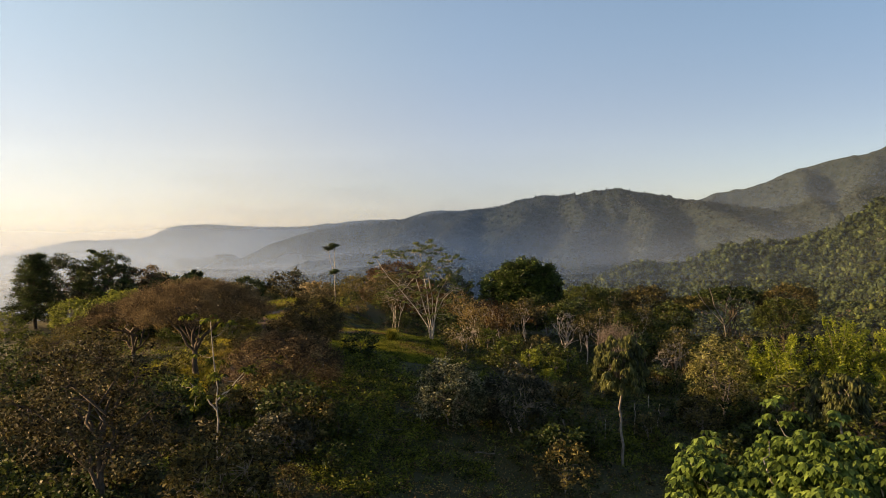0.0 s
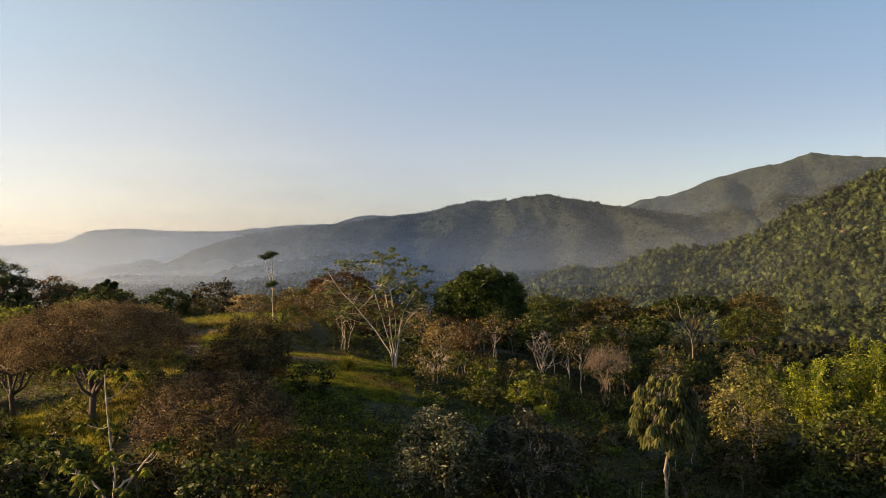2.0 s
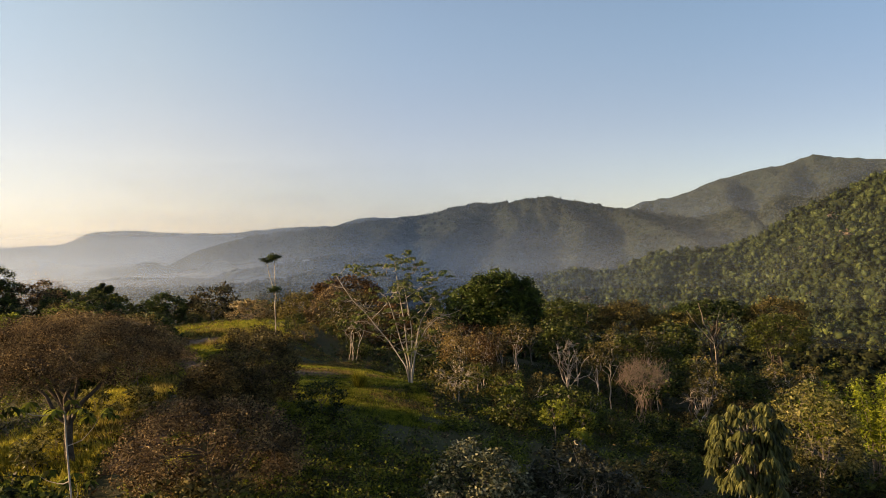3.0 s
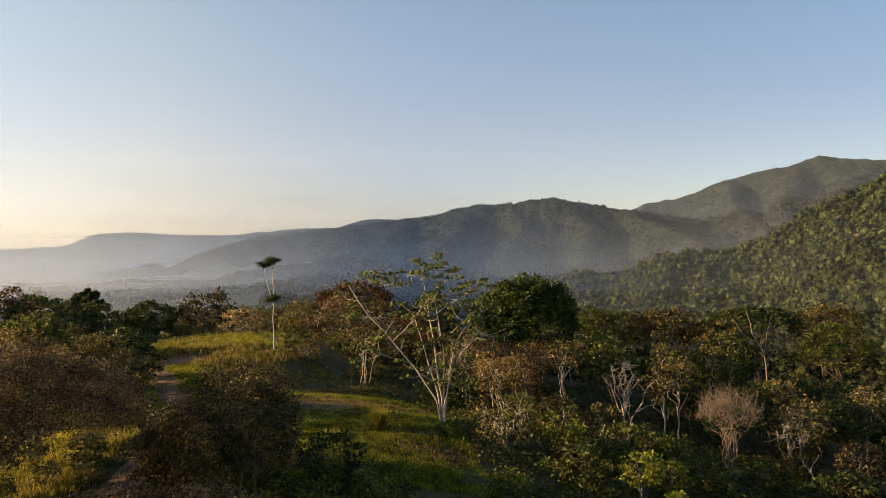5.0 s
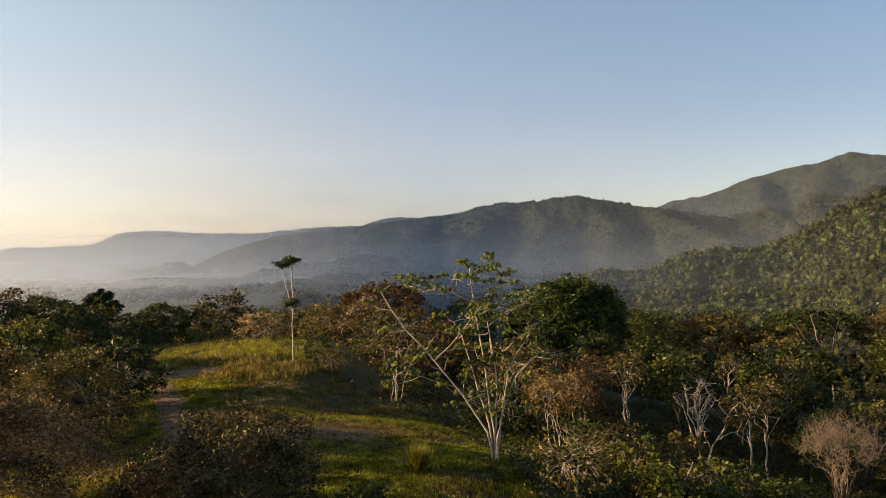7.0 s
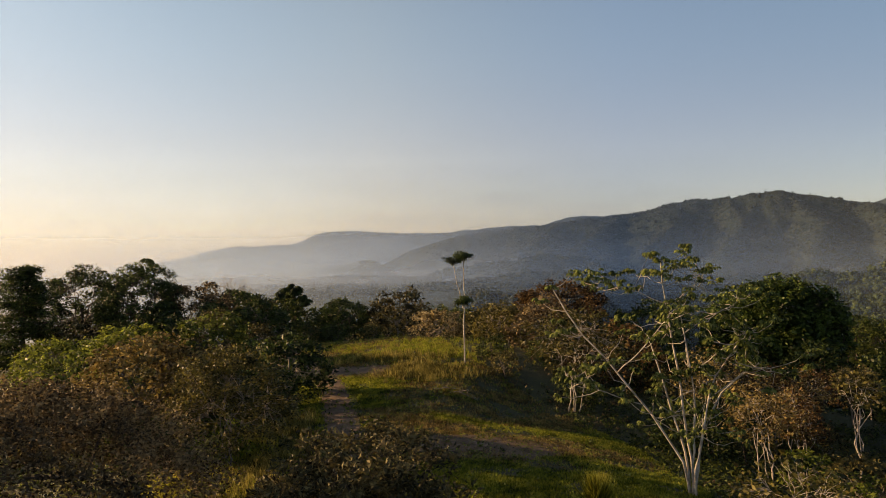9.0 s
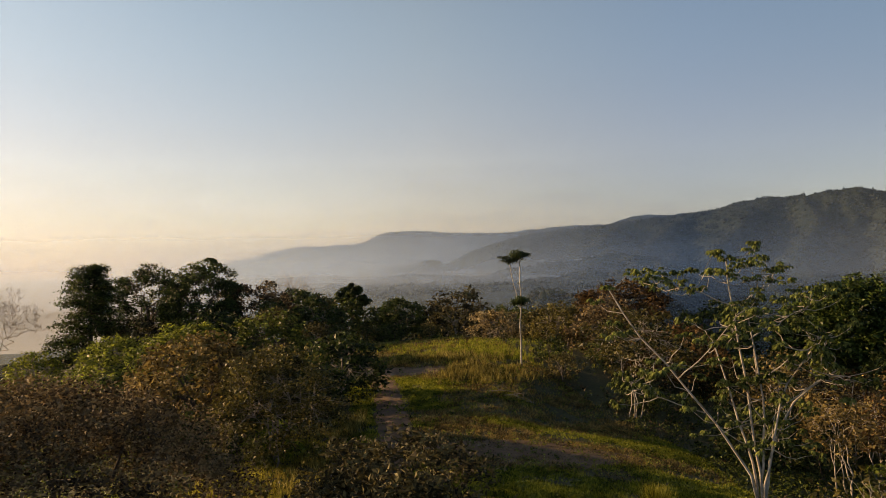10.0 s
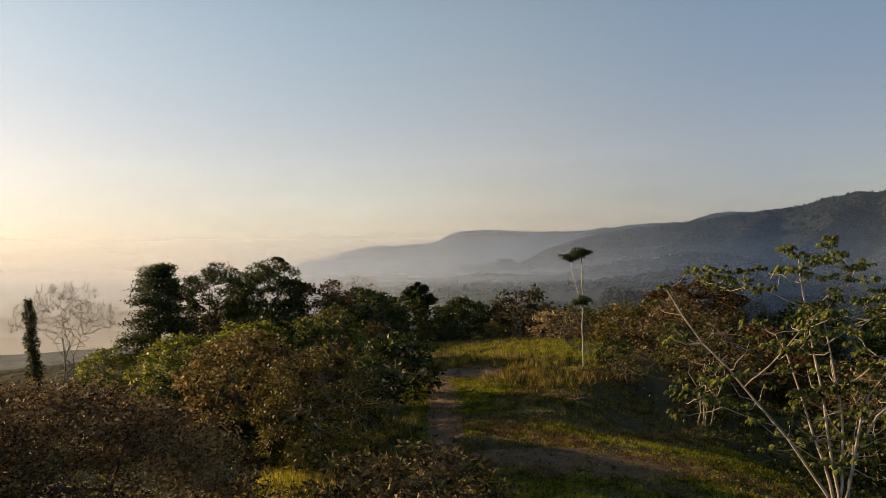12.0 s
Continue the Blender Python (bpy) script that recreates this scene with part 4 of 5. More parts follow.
grown(58, -8.5, 150, 6.8, "dark green tree behind the clearing", 5.0, 4.4, LEAF_DARK, BARK_DARK, n_leaf=6500, size=0.4, tips=120, low=-0.7)
grown(59, -4.0, 89.0, 3.4, "small straggling olive tree at the foot of the pale tree", 2.6, 1.9, LEAF_OLIVE, BARK_PALE, n_leaf=1300, size=0.26, tips=90, stems=3, girth=0.1, low=-0.6)
for k, (x, y, top, r) in enumerate([(-2.6, 104, 4.6, 2.6), (-1.0, 117, 4.4, 2.8), (2.2, 119, 3.2, 2.6), (0.3, 108, 3.4, 2.0), (-4.8, 112, 5.4, 2.6), (4.5, 123, 2.6, 2.6)]):
    grown(60 + k, x, y, top, "thin dry tree with rust-straw leaves and bare stems", r, 2.6, LEAF_RUST if k % 2 else LEAF_DRY, BARK_PALE, n_leaf=2600, size=0.22, tips=130, stems=4, girth=0.1, low=-0.4, inner=0.5, group="dry trees by the clearing")
grown(67, 4.5, 110, 4.6, "small slender tree with yellow-olive leaves", 1.7, 1.9, LEAF_OLIVE, BARK_PALE, n_leaf=1000, size=0.3, tips=60, girth=0.09, stem=0.35)
for k, (x, top) in enumerate([(12.8, 2.2), (14.6, 2.6)]):
    grown(68 + k, x, 105 + k, top, "slim tree with olive leaves among dead wood", 1.6, 2.0, LEAF_OLIVE, BARK_PALE, n_leaf=900, size=0.28, tips=60, girth=0.09, stem=0.45)

# ---- bare and dead trees on the slope ----
place(bare_tree(71, "dead white tree with twisted bare branches", 8.3, 2.4, 2.6, BARK_PALE, limbs=11, tips=120, girth=0.15, stem=0.35, name="dead_tree"), 10.6, 109.8)
place(bare_tree(72, "bare pinkish bush with dense upright twigs", 6.6, 2.9, 2.2, BARK_PINK, stems=6, limbs=22, tips=210, girth=0.13, stem=0.1, fine=4, fine_girth=0.013), 15.4, 96.4)
place(bare_tree(73, "bare grey tree beside the pinkish bush", 5.0, 2.4, 2.0, BARK_PALE, stems=2, limbs=8, tips=70, girth=0.1), 22.4, 100.5)


def snag(seed, x, y, ways, label, girth=0.1, bark=BARK_PALE, name="dead_tree"):
    rng = np.random.default_rng(seed)
    ob = thing(name, label, "tree")
    for w in ways:
        w = np.array(w, float)
        s = np.linspace(0, len(w) - 1, 9)
        p = np.stack([np.interp(s, np.arange(len(w)), w[:, k]) for k in range(3)], -1)
        p[1:-1] += rng.normal(0, 0.05, (7, 3))
        part("limb", mesh_from("limb", *tube(p, np.linspace(girth, girth * 0.35, 9), 6), bark, True), ob)
        girth *= 0.75
    return place(ob, x, y)


snag(74, 9.3, 105, [[(0, 0, -0.4), (0.6, 0, 2.2), (1.7, 0.2, 3.4), (1.9, 0.1, 4.6), (2.8, 0.1, 5.4)], [(1.9, 0.1, 4.6), (1.2, 0, 5.4)], [(1.0, 0.1, 2.7), (2.8, 0.3, 3.3)], [(0.5, 0, 1.8), (0.0, 0.2, 3.6)]], "crooked dead trunk with broken arms")
snag(75, 3.6, 93.5, [[(-1.6, 0, 0.2), (-0.4, 0, 0.7), (0.4, 0, 1.4), (0.9, 0.2, 2.4)], [(0.3, 0, 1.3), (1.6, 0.3, 1.6)]], "bowed grey dead branch leaning over bushes", 0.1)
snag(76, 19.4, 92.0, [[(0, 0, -0.3), (0.3, 0, 1.2), (0.1, 0, 1.9), (0.8, 0, 2.8)], [(0.2, 0, 1.4), (-0.5, 0.1, 2.5)]], "forked pale dead stump", 0.08)
snag(77, 4.6, 62.5, [[(0, 0, -0.3), (0.35, 0, 0.9), (0.1, 0, 2.0), (-0.4, 0, 3.0)], [(0.2, 0, 0.6), (-0.9, 0.2, 1.3)], [(0.3, 0, 2.0), (0.9, 0.1, 2.6)]], "pale dead sapling on the shaded slope", 0.09)
snag(78, 66, 174, [[(-6, 0, -2), (-3, 0, 2.5), (0, 0, 4.2), (3.4, 0, 7.4)], [(0, 0, 4.2), (4.5, 0.5, 4.6)]], "broken pale limb above the forest", 0.3)
for k, (x, y) in enumerate([(7.2, 62.0), (7.9, 61.6), (11.2, 66.0), (14.0, 69.0), (13.4, 70.5)]):
    snag(79 + k, x, y, [[(0, 0, -0.3), (0.1, 0, 1.2), (0.25, 0.1, 2.4 + 0.3 * (k % 3))]], "thin pale dead stem standing on the slope", 0.05, name="dead_sapling")

# ---- wooded hollow beyond the slope ----
grown(91, 44.5, 170, -0.6, "flat-crowned tree with forked pale limbs", 7.0, 2.6, LEAF_OLIVE, BARK_GREY, n_leaf=11000, size=0.42, clump=0.9, tips=150, girth=0.32, stem=0.45, limbs=9, low=-0.15)
HALF_DEAD = 1.5 - gz(51.2, 164)
snag(92, 51.2, 164, [[(0, 0, -0.5), (0.3, 0, HALF_DEAD - 14), (0.1, 0, HALF_DEAD - 9.0), (-0.2, 0, HALF_DEAD - 7.4)], [(-0.2, 0, HALF_DEAD - 7.4), (-2.0, 0.2, HALF_DEAD - 4), (-3.0, 0, HALF_DEAD)], [(-0.2, 0, HALF_DEAD - 8), (-4.0, 0.3, HALF_DEAD - 3.5), (-5.4, 0.2, HALF_DEAD - 1.2)], [(0.1, 0, HALF_DEAD - 9), (2.4, 0.2, HALF_DEAD - 6.4), (5.4, 0, HALF_DEAD - 4.8)], [(-0.2, 0, HALF_DEAD - 7.6), (0.7, 0, HALF_DEAD - 3.4), (1.6, 0.2, HALF_DEAD - 0.8)], [(-1.6, 0, HALF_DEAD - 5.8), (-5.6, 0, HALF_DEAD - 4.9)], [(0.5, 0, HALF_DEAD - 4.2), (2.6, 0, HALF_DEAD - 2.0)]], "pale half-dead tree with spreading bare limbs", 0.2, BARK_GREY)
grown(93, 59, 186, 0.2, "dark flat-topped umbrella tree", 10, 2.8, LEAF_DARK, BARK_DARK, n_leaf=14000, size=0.5, tips=150, girth=0.4, stem=0.5, limbs=11, low=-0.1)
grown(94, 37, 131, -6.5, "thin pale-leaved tree in the hollow", 4.2, 3.6, LEAF_OLIVE, BARK_PALE, n_leaf=2200, size=0.36, tips=100, girth=0.16, stem=0.3)
grown(95, 42.5, 125, -4.6, "spreading tree with sparse olive leaves", 4.6, 3.4, LEAF_OLIVE, BARK_PALE, n_leaf=2400, size=0.36, tips=110, girth=0.18, stem=0.3)
grown(96, 24.5, 102.5, -0.6, "slim tree with sparse leaves and pale trunk", 3.0, 2.6, LEAF_OLIVE, BARK_PALE, n_leaf=1500, size=0.3, tips=90, girth=0.12, stem=0.35)

for k, (x, y, top, r) in enumerate([(22, 172, 2.6, 6.0), (36.0, 172, 2.2, 6.4), (62, 160, -1.0, 6.0), (70, 178, 1.0, 7.0), (30, 186, 0.6, 6.0)]):
    grown(501 + 2 * k, x, y, top, "rounded tree with dark olive leaves in the hollow", r, 4.4, LEAF_OLIVEBROWN if k % 2 else LEAF_MID, BARK_DARK, n_leaf=9000, size=0.42, clump=1.0, tips=170, girth=0.3, stem=0.3, low=-0.6, group="hollow trees")

# lime and pale trees on the right-hand slope
grown(101, 22.5, 77, 2.3, "tree with dusty pale olive leaves", 3.4, 4.0, LEAF_HERB, BARK_GREY, n_leaf=9500, size=0.24, tips=200, girth=0.14, stems=4, low=-0.85)
def bamboo(seed, label, height, radius, culms, leaf):
    """A clump of arching culms that carry plumes of narrow drooping leaves."""
    rng = np.random.default_rng(seed)
    ob = tagged(thing("bamboo_clump", label, "bamboo"), group="yellow-green clumps")
    c = []
    for k in range(culms):
        a, r = 2.4 * k + rng.normal(0, 0.3), radius * math.sqrt((k + 0.5) / culms)
        h = height * (1.0 - 0.33 * (r / radius) ** 2) * rng.uniform(0.88, 1.05)
        s = np.linspace(0, 1, 9)[:, None]
        out = np.array([math.cos(a), math.sin(a), 0])
        p = out * (0.3 + r * s ** 2.2) + np.array([0, 0, 1]) * (h * (s * 1.12 - 0.12 * s ** 6) - 0.3)
        part("culm", mesh_from("culm", *tube(p, np.linspace(0.06, 0.02, 9), 4), BARK_GREY, True), ob)
        q = rng.uniform(0.36, 1.0, 380) ** 0.8 * 8
        i = np.minimum(q.astype(int), 7)
        at_culm = p[i] + (p[i + 1] - p[i]) * (q - i)[:, None]
        c.append(at_culm + rng.normal(0, 1, (380, 3)) * np.array([0.3, 0.3, 0.4]) * (0.45 + 0.6 * np.sin(q * 0.39))[:, None])
    tagged(part("crown", mesh_from("crown", *leaf_quads(np.concatenate(c), 0.34, rng, 0.15, 0.5, 0.36), leaf), ob), kind="stuff")
    return ob


for k, (x, y, top, r) in enumerate([(31.5, 84, 1.8, 3.4), (37.5, 84, 3.8, 3.8), (43, 82, 3.0, 3.8), (29, 88, 0.6, 3.0), (36, 78.5, -0.4, 3.2), (47, 90, 2.0, 3.8), (40, 88, 3.4, 3.4)]):
    place(bamboo(300 + k, "plumes of yellow-green arching foliage", top - gz(x, y), r, 14, LEAF_LIME), x, y)
for k, (x, y, top, r) in enumerate([(26.5, 70, -0.4, 4.0), (31, 66, -1.2, 4.2), (36, 70, -0.6, 4.4), (15.5, 57, -2.6, 2.8), (19, 64, -4.0, 2.6)]):
    grown(110 + k, x, y, top, "dark green tree in the shaded hollow", r, 3.4, LEAF_MID, BARK_DARK, n_leaf=5000, size=0.34, tips=110, group="hollow trees", low=-0.6)

# ---- bushes on the slope ----
for k, (x, y, top, r) in enumerate([(3.6, 82, 0.9, 1.3), (5.2, 80.5, -1.2, 1.2), (1.5, 91.5, 0.4, 1.7), (6.5, 85, -0.6, 1.3), (0.6, 87.5, 1.0, 0.9), (8.6, 90, -0.4, 1.5), (-1.2, 86, -0.2, 1.6), (2.8, 88.5, -0.6, 1.2), (6.0, 95, -0.4, 1.6), (11, 84, -2.6, 1.5), (-1.0, 100, 1.2, 1.6), (2.0, 98, 0.6, 1.8)]):
    grown(120 + k, x, y, top, "leafy light green bush on the slope", r, max(0.8, r * 0.8), LEAF_GLOW if k in (0, 1, 2, 3, 4, 7) else LEAF_FRESHMID, BARK_GREY, n_leaf=1500, size=0.24, clump=0.4, tips=50, name="bush", category="bush", group="slope bushes", girth=0.06, low=-0.8)
grown(133, -4.2, 61.5, 2.9, "rounded bush tree with silvery leaf undersides", 3.1, 3.1, LEAF_SILVER, BARK_GREY, n_leaf=15000, size=0.22, clump=0.55, tips=240, stems=3, girth=0.14, stem=0.2, low=-0.6, up=0.8)
grown(134, 1.0, 62.8, 2.2, "dark silvery-leaved tree with white trunks", 3.1, 3.0, LEAF_SILVER_DARK, BARK_PALE, n_leaf=13000, size=0.22, clump=0.55, tips=220, stems=2, girth=0.16, stem=0.25, low=-0.6, up=0.8)

# ---- brown canopy beside the track ----
grown(141, -28.8, 69.3, 9.9, "broad tree with a dense canopy of dry brown leaves", 6.6, 2.7, LEAF_BROWN, BARK_DARK, n_leaf=110000, size=0.105, clump=0.7, tips=620, twig=False, girth=0.3, stem=0.35, limbs=12, low=-0.35)
grown(142, -37.5, 75.5, 7.8, "brown-leaved tree beside the track", 6.0, 2.0, LEAF_BROWN, BARK_DARK, n_leaf=42000, size=0.125, clump=0.6, tips=240, girth=0.25, limbs=10, low=-0.2)
grown(143, -18.4, 63.5, 5.6, "low spreading tree with dark brown leaves", 5.0, 3.2, LEAF_BROWN, BARK_DARK, n_leaf=38000, size=0.135, clump=0.7, tips=300, girth=0.2, limbs=10, low=-0.5)
grown(144, -21.6, 78.5, 6.0, "dark shrubby tree with glossy leaves", 3.6, 3.0, LEAF_DARKBROWN, BARK_DARK, n_leaf=34000, size=0.16, clump=0.6, tips=260, girth=0.12, stems=3, low=-0.6)
grown(145, -18.0, 72.3, 8.4, "dark-leaved shrub with upright leafy shoots", 2.8, 3.2, LEAF_DARKBROWN, BARK_DARK, n_leaf=26000, size=0.16, clump=0.5, tips=260, girth=0.12, stems=3, low=-0.6, up=0.2, droop=-0.3, narrow=0.38)
grown(146, -32.8, 91, 8.3, "small tree with yellowing brown leaves by the track", 3.6, 3.6, LEAF_OLIVE, BARK_GREY, n_leaf=17000, size=0.17, clump=0.55, tips=230, girth=0.12, stems=3, low=-0.6)
grown(147, -40.5, 94, 8.6, "leafy tree with dusty olive foliage", 4.4, 3.6, LEAF_DRY, BARK_DARK, n_leaf=12000, size=0.27, clump=0.6, tips=220, low=-0.6)
grown(152, -38.2, 98.0, 7.0, "tree with yellowing olive leaves beside the track", 3.4, 3.2, LEAF_OLIVE, BARK_GREY, n_leaf=11000, size=0.24, clump=0.6, tips=190, low=-0.6)
grown(148, -38.0, 109, 6.8, "dark broad-leaved tree by the track", 3.6, 3.0, LEAF_DARK, BARK_GREY, n_leaf=7000, size=0.33, tips=140, low=-0.7)
grown(149, -46.5, 79, 4.8, "dense tree with yellowing olive leaves", 5.0, 3.0, LEAF_OLIVE, BARK_DARK, n_leaf=24000, size=0.16, clump=0.7, tips=220, low=-0.5)
grown(150, -34.4, 93, 3.6, "yellow-green bush on the track's bank", 1.7, 1.6, LEAF_LIME, BARK_GREY, n_leaf=2200, size=0.2, clump=0.4, tips=70, name="bush", category="bush", girth=0.06, low=-0.8)

# ---- wooded slope towards the start ----
grown(161, -15.6, 39.5, 2.7, "bush with pale olive leaves on grey stems", 2.8, 2.6, LEAF_OLIVEBROWN, BARK_GREY, n_leaf=7000, size=0.24, clump=0.5, tips=170, stems=4, girth=0.14, name="bush", category="bush", low=-0.4)
grown(162, -15.8, 52, 1.2, "dark grey-green bush with pale leaf edges", 2.6, 2.2, LEAF_SILVER_DARK, BARK_GREY, n_leaf=7500, size=0.22, clump=0.5, tips=180, stems=3, girth=0.12, name="bush", category="bush", low=-0.6)
for k, (x, y, top, r, leaf) in enumerate([
        (-39.5, 64, 3.4, 4.2, LEAF_OLIVEBROWN), (-41, 58, 4.8, 5.0, LEAF_MID), (-47, 70, 3.6, 4.5, LEAF_MID), (-33, 57, 2.6, 4.2, LEAF_OLIVEBROWN),
        (-50, 61, 3.2, 4.2, LEAF_DARK), (-30, 48, 0.6, 4.2, LEAF_MID), (-36, 48, 2.2, 4.6, LEAF_OLIVEBROWN), (-24, 45, -0.2, 3.4, LEAF_OLIVEBROWN), (-43, 47, 3.0, 4.6, LEAF_DARK),
        (-28, 38, 0.2, 3.8, LEAF_OLIVE), (-22, 35, -1.0, 3.0, LEAF_OLIVE), (-33, 36, 1.6, 4.2, LEAF_MID),
        (-22, 52, 0.6, 3.0, LEAF_DARKBROWN), (-27, 60, 2.4, 3.2, LEAF_FRESHMID), (-19, 46, -1.6, 2.8, LEAF_DARK), (-35, 63, 3.0, 3.2, LEAF_MIDLIME), (-56, 54, 3.0, 4.0, LEAF_OLIVEBROWN)]):
    grown(163 + k, x, y, top, "leafy tree in the mixed wood below the ridge", r, 3.8, leaf, BARK_DARK, n_leaf=8000, size=0.28, clump=0.7, tips=190, group="mixed wood", low=-0.6)

grown(510, -22.4, 40, 8.4, "tall dark-stemmed tree with thin brownish-green leaves", 4.2, 4.8, LEAF_DARKBROWN, BARK_DARK, n_leaf=15000, size=0.2, clump=0.6, tips=230, girth=0.26, stem=0.35, limbs=12, low=-0.6, inner=0.5)

# ---- wooded shoulder to the west ----
def tiered_tree(seed, x, y, top, radius, label):
    """A dark tree with tiers of level boughs, broad at the foot and blunt at the top."""
    rng = np.random.default_rng(seed)
    h = top - gz(x, y)
    ob = thing("tree", label, "tree")
    p = bent((0, 0, -0.4), (0, 0, h * 0.95), 0, rng, 8, 0.006)
    part("trunk", mesh_from("trunk", *tube(p, np.linspace(0.32, 0.1, 8), 8), BARK_DARK, True), ob)
    t, limbs = [], []
    for k in range(15):
        s = k / 14
        r = radius * (1.0 - 0.62 * s ** 0.8) * (0.8 + 0.4 * rng.random())
        z = h * (0.16 + 0.82 * s)
        for a in rng.uniform(0, 6.28, 9):
            e = np.array([math.cos(a) * r, math.sin(a) * r, z - r * 0.12])
            limbs.append(tube(bent((0, 0, z - 0.2), e, 0.05, rng, 4, 0.03), [0.07, 0.05, 0.04, 0.02], 4))
            for q in (0.45, 0.7, 1.0):
                t.append(e * [q, q, 1] + [0, 0, r * 0.12 * (1 - q)])
    t = np.array(t)
    tagged(part("branchwork", mesh_from("branchwork", *joined(limbs), BARK_DARK, True), ob), kind="stuff")
    c = np.repeat(t, 52, 0) + rng.normal(0, 0.45, (len(t) * 52, 3)) * [1.1, 1.1, 0.5]
    tagged(part("crown", mesh_from("crown", *leaf_quads(c, 0.34, rng, 0.6, 0.1, 0.45), LEAF_DARK), ob), kind="stuff")
    return place(ob, x, y)


tiered_tree(181, -79, 124.5, 13.2, 4.6, "tall dark tree with tiered level boughs")
grown(182, -84, 140, 13.0, "tall dark tree with a domed open crown", 6.2, 6.0, LEAF_DARK, BARK_DARK, n_leaf=27000, size=0.31, clump=0.95, tips=230, girth=0.35, stem=0.2, low=-0.8)
grown(183, -75.5, 140, 13.1, "tall dark domed tree on the shoulder", 5.4, 6.0, LEAF_DARK, BARK_DARK, n_leaf=26000, size=0.31, clump=0.95, tips=220, girth=0.35, stem=0.2, low=-0.8)
grown(184, -70, 146, 10.6, "dark tree with brownish crown", 5.0, 4.0, LEAF_BROWN, BARK_DARK, n_leaf=6000, size=0.4, tips=130, low=-0.6)
grown(185, -60.2, 117.6, 7.0, "broad bright green bushy tree", 5.2, 3.7, LEAF_BRIGHT, BARK_GREY, n_leaf=15000, size=0.32, clump=0.8, tips=220, low=-0.6)
grown(186, -66.7, 115.6, 5.9, "bright green bushy tree on the shoulder", 4.2, 3.4, LEAF_BRIGHT, BARK_GREY, n_leaf=10000, size=0.32, clump=0.8, tips=170, low=-0.6)
grown(187, -79.5, 117, 3.8, "green bush below the tall dark tree", 3.4, 3.0, LEAF_BRIGHT, BARK_GREY, n_leaf=5000, size=0.3, tips=120, name="bush", category="bush", low=-0.7)
place(pumpwood(188, "thin emergent tree with a small leafy head", [[(0, 0, -0.5), (0.2, 0, 7), (0.1, 0, 13), (0.3, 0, 20)], [(0.1, 0, 14), (1.6, 0.3, 16.5)], [(0.1, 0, 12), (1.8, 0.3, 14)]], 0.16, BARK_GREY, LEAF_DARK, 5, 2, 0.7, droop=1.0), -86.8, 160, dz=13.2 - 20 - gz(-86.8, 160))
place(pumpwood(189, "thin tree with a small leafy head above the wood", [[(0, 0, -0.5), (0.1, 0, 6), (0.1, 0, 14)], [(0.1, 0, 9), (1.8, 0.3, 10.9)], [(0.1, 0, 10), (-1.9, 0.2, 12.2)], [(0.1, 0, 11.2), (1.6, -0.3, 13.3)]], 0.13, BARK_GREY, LEAF_DARK, 9, 2, 0.95, droop=0.8), -80, 197.5, dz=7.2 - 14 - gz(-80, 197.5))
grown(190, -75, 168, 8.8, "dark tree with a rounded crown", 6.5, 4.6, LEAF_DARK, BARK_DARK, n_leaf=8000, size=0.5, clump=1.0, tips=140, low=-0.6)
grown(191, -52, 156, 7.6, "dark broad tree at the end of the clearing", 4.6, 3.6, LEAF_DARK, BARK_DARK, n_leaf=7000, size=0.38, tips=140, low=-0.7)
grown(192, -56, 139, 8.6, "open-crowned tree with layered dark leaves", 3.6, 3.6, LEAF_DARK, BARK_GREY, n_leaf=4200, size=0.36, tips=90, stem=0.4, low=-0.6)
grown(193, -66, 132, 7.6, "dark wood tree on the shoulder", 5.0, 4.2, LEAF_DARK, BARK_DARK, n_leaf=7000, size=0.4, tips=130, low=-0.6)
grown(194, -52.5, 121, 8.4, "leafy yellow-green tree beside the track", 4.4, 4.6, LEAF_MIDLIME, BARK_DARK, n_leaf=7500, size=0.34, tips=150, low=-0.7)
grown(195, -46, 104, 6.6, "olive-leaved tree beside the track", 4.4, 4.0, LEAF_OLIVEBROWN, BARK_DARK, n_leaf=8000, size=0.3, tips=160, low=-0.7)
grown(196, -56, 106, 5.6, "leafy green tree on the shoulder", 5.0, 4.0, LEAF_BRIGHT, BARK_DARK, n_leaf=8000, size=0.33, tips=160, low=-0.7)
place(bare_tree(197, "bare tree with fine twigs against the sea haze", 14.5, 6.6, 5.6, BARK_GREY, stems=3, limbs=14, tips=260, girth=0.17, stem=0.25, fine=5, fine_girth=0.02), -97.5, 126, dz=11.2 - 14.5 - gz(-97.5, 126))
place(bare_tree(198, "leafless tree standing in the wood", 12, 4.4, 4.6, BARK_PALE, stems=3, limbs=9, tips=90, girth=0.18, stem=0.3), -78, 152, dz=10.2 - 12 - gz(-78, 152))
place(bare_tree(199, "leafless crown of a distant tree", 15, 6, 5, BARK_GREY, limbs=10, tips=200, girth=0.25, fine=2), -84, 178, dz=11.0 - 15 - gz(-84, 178))


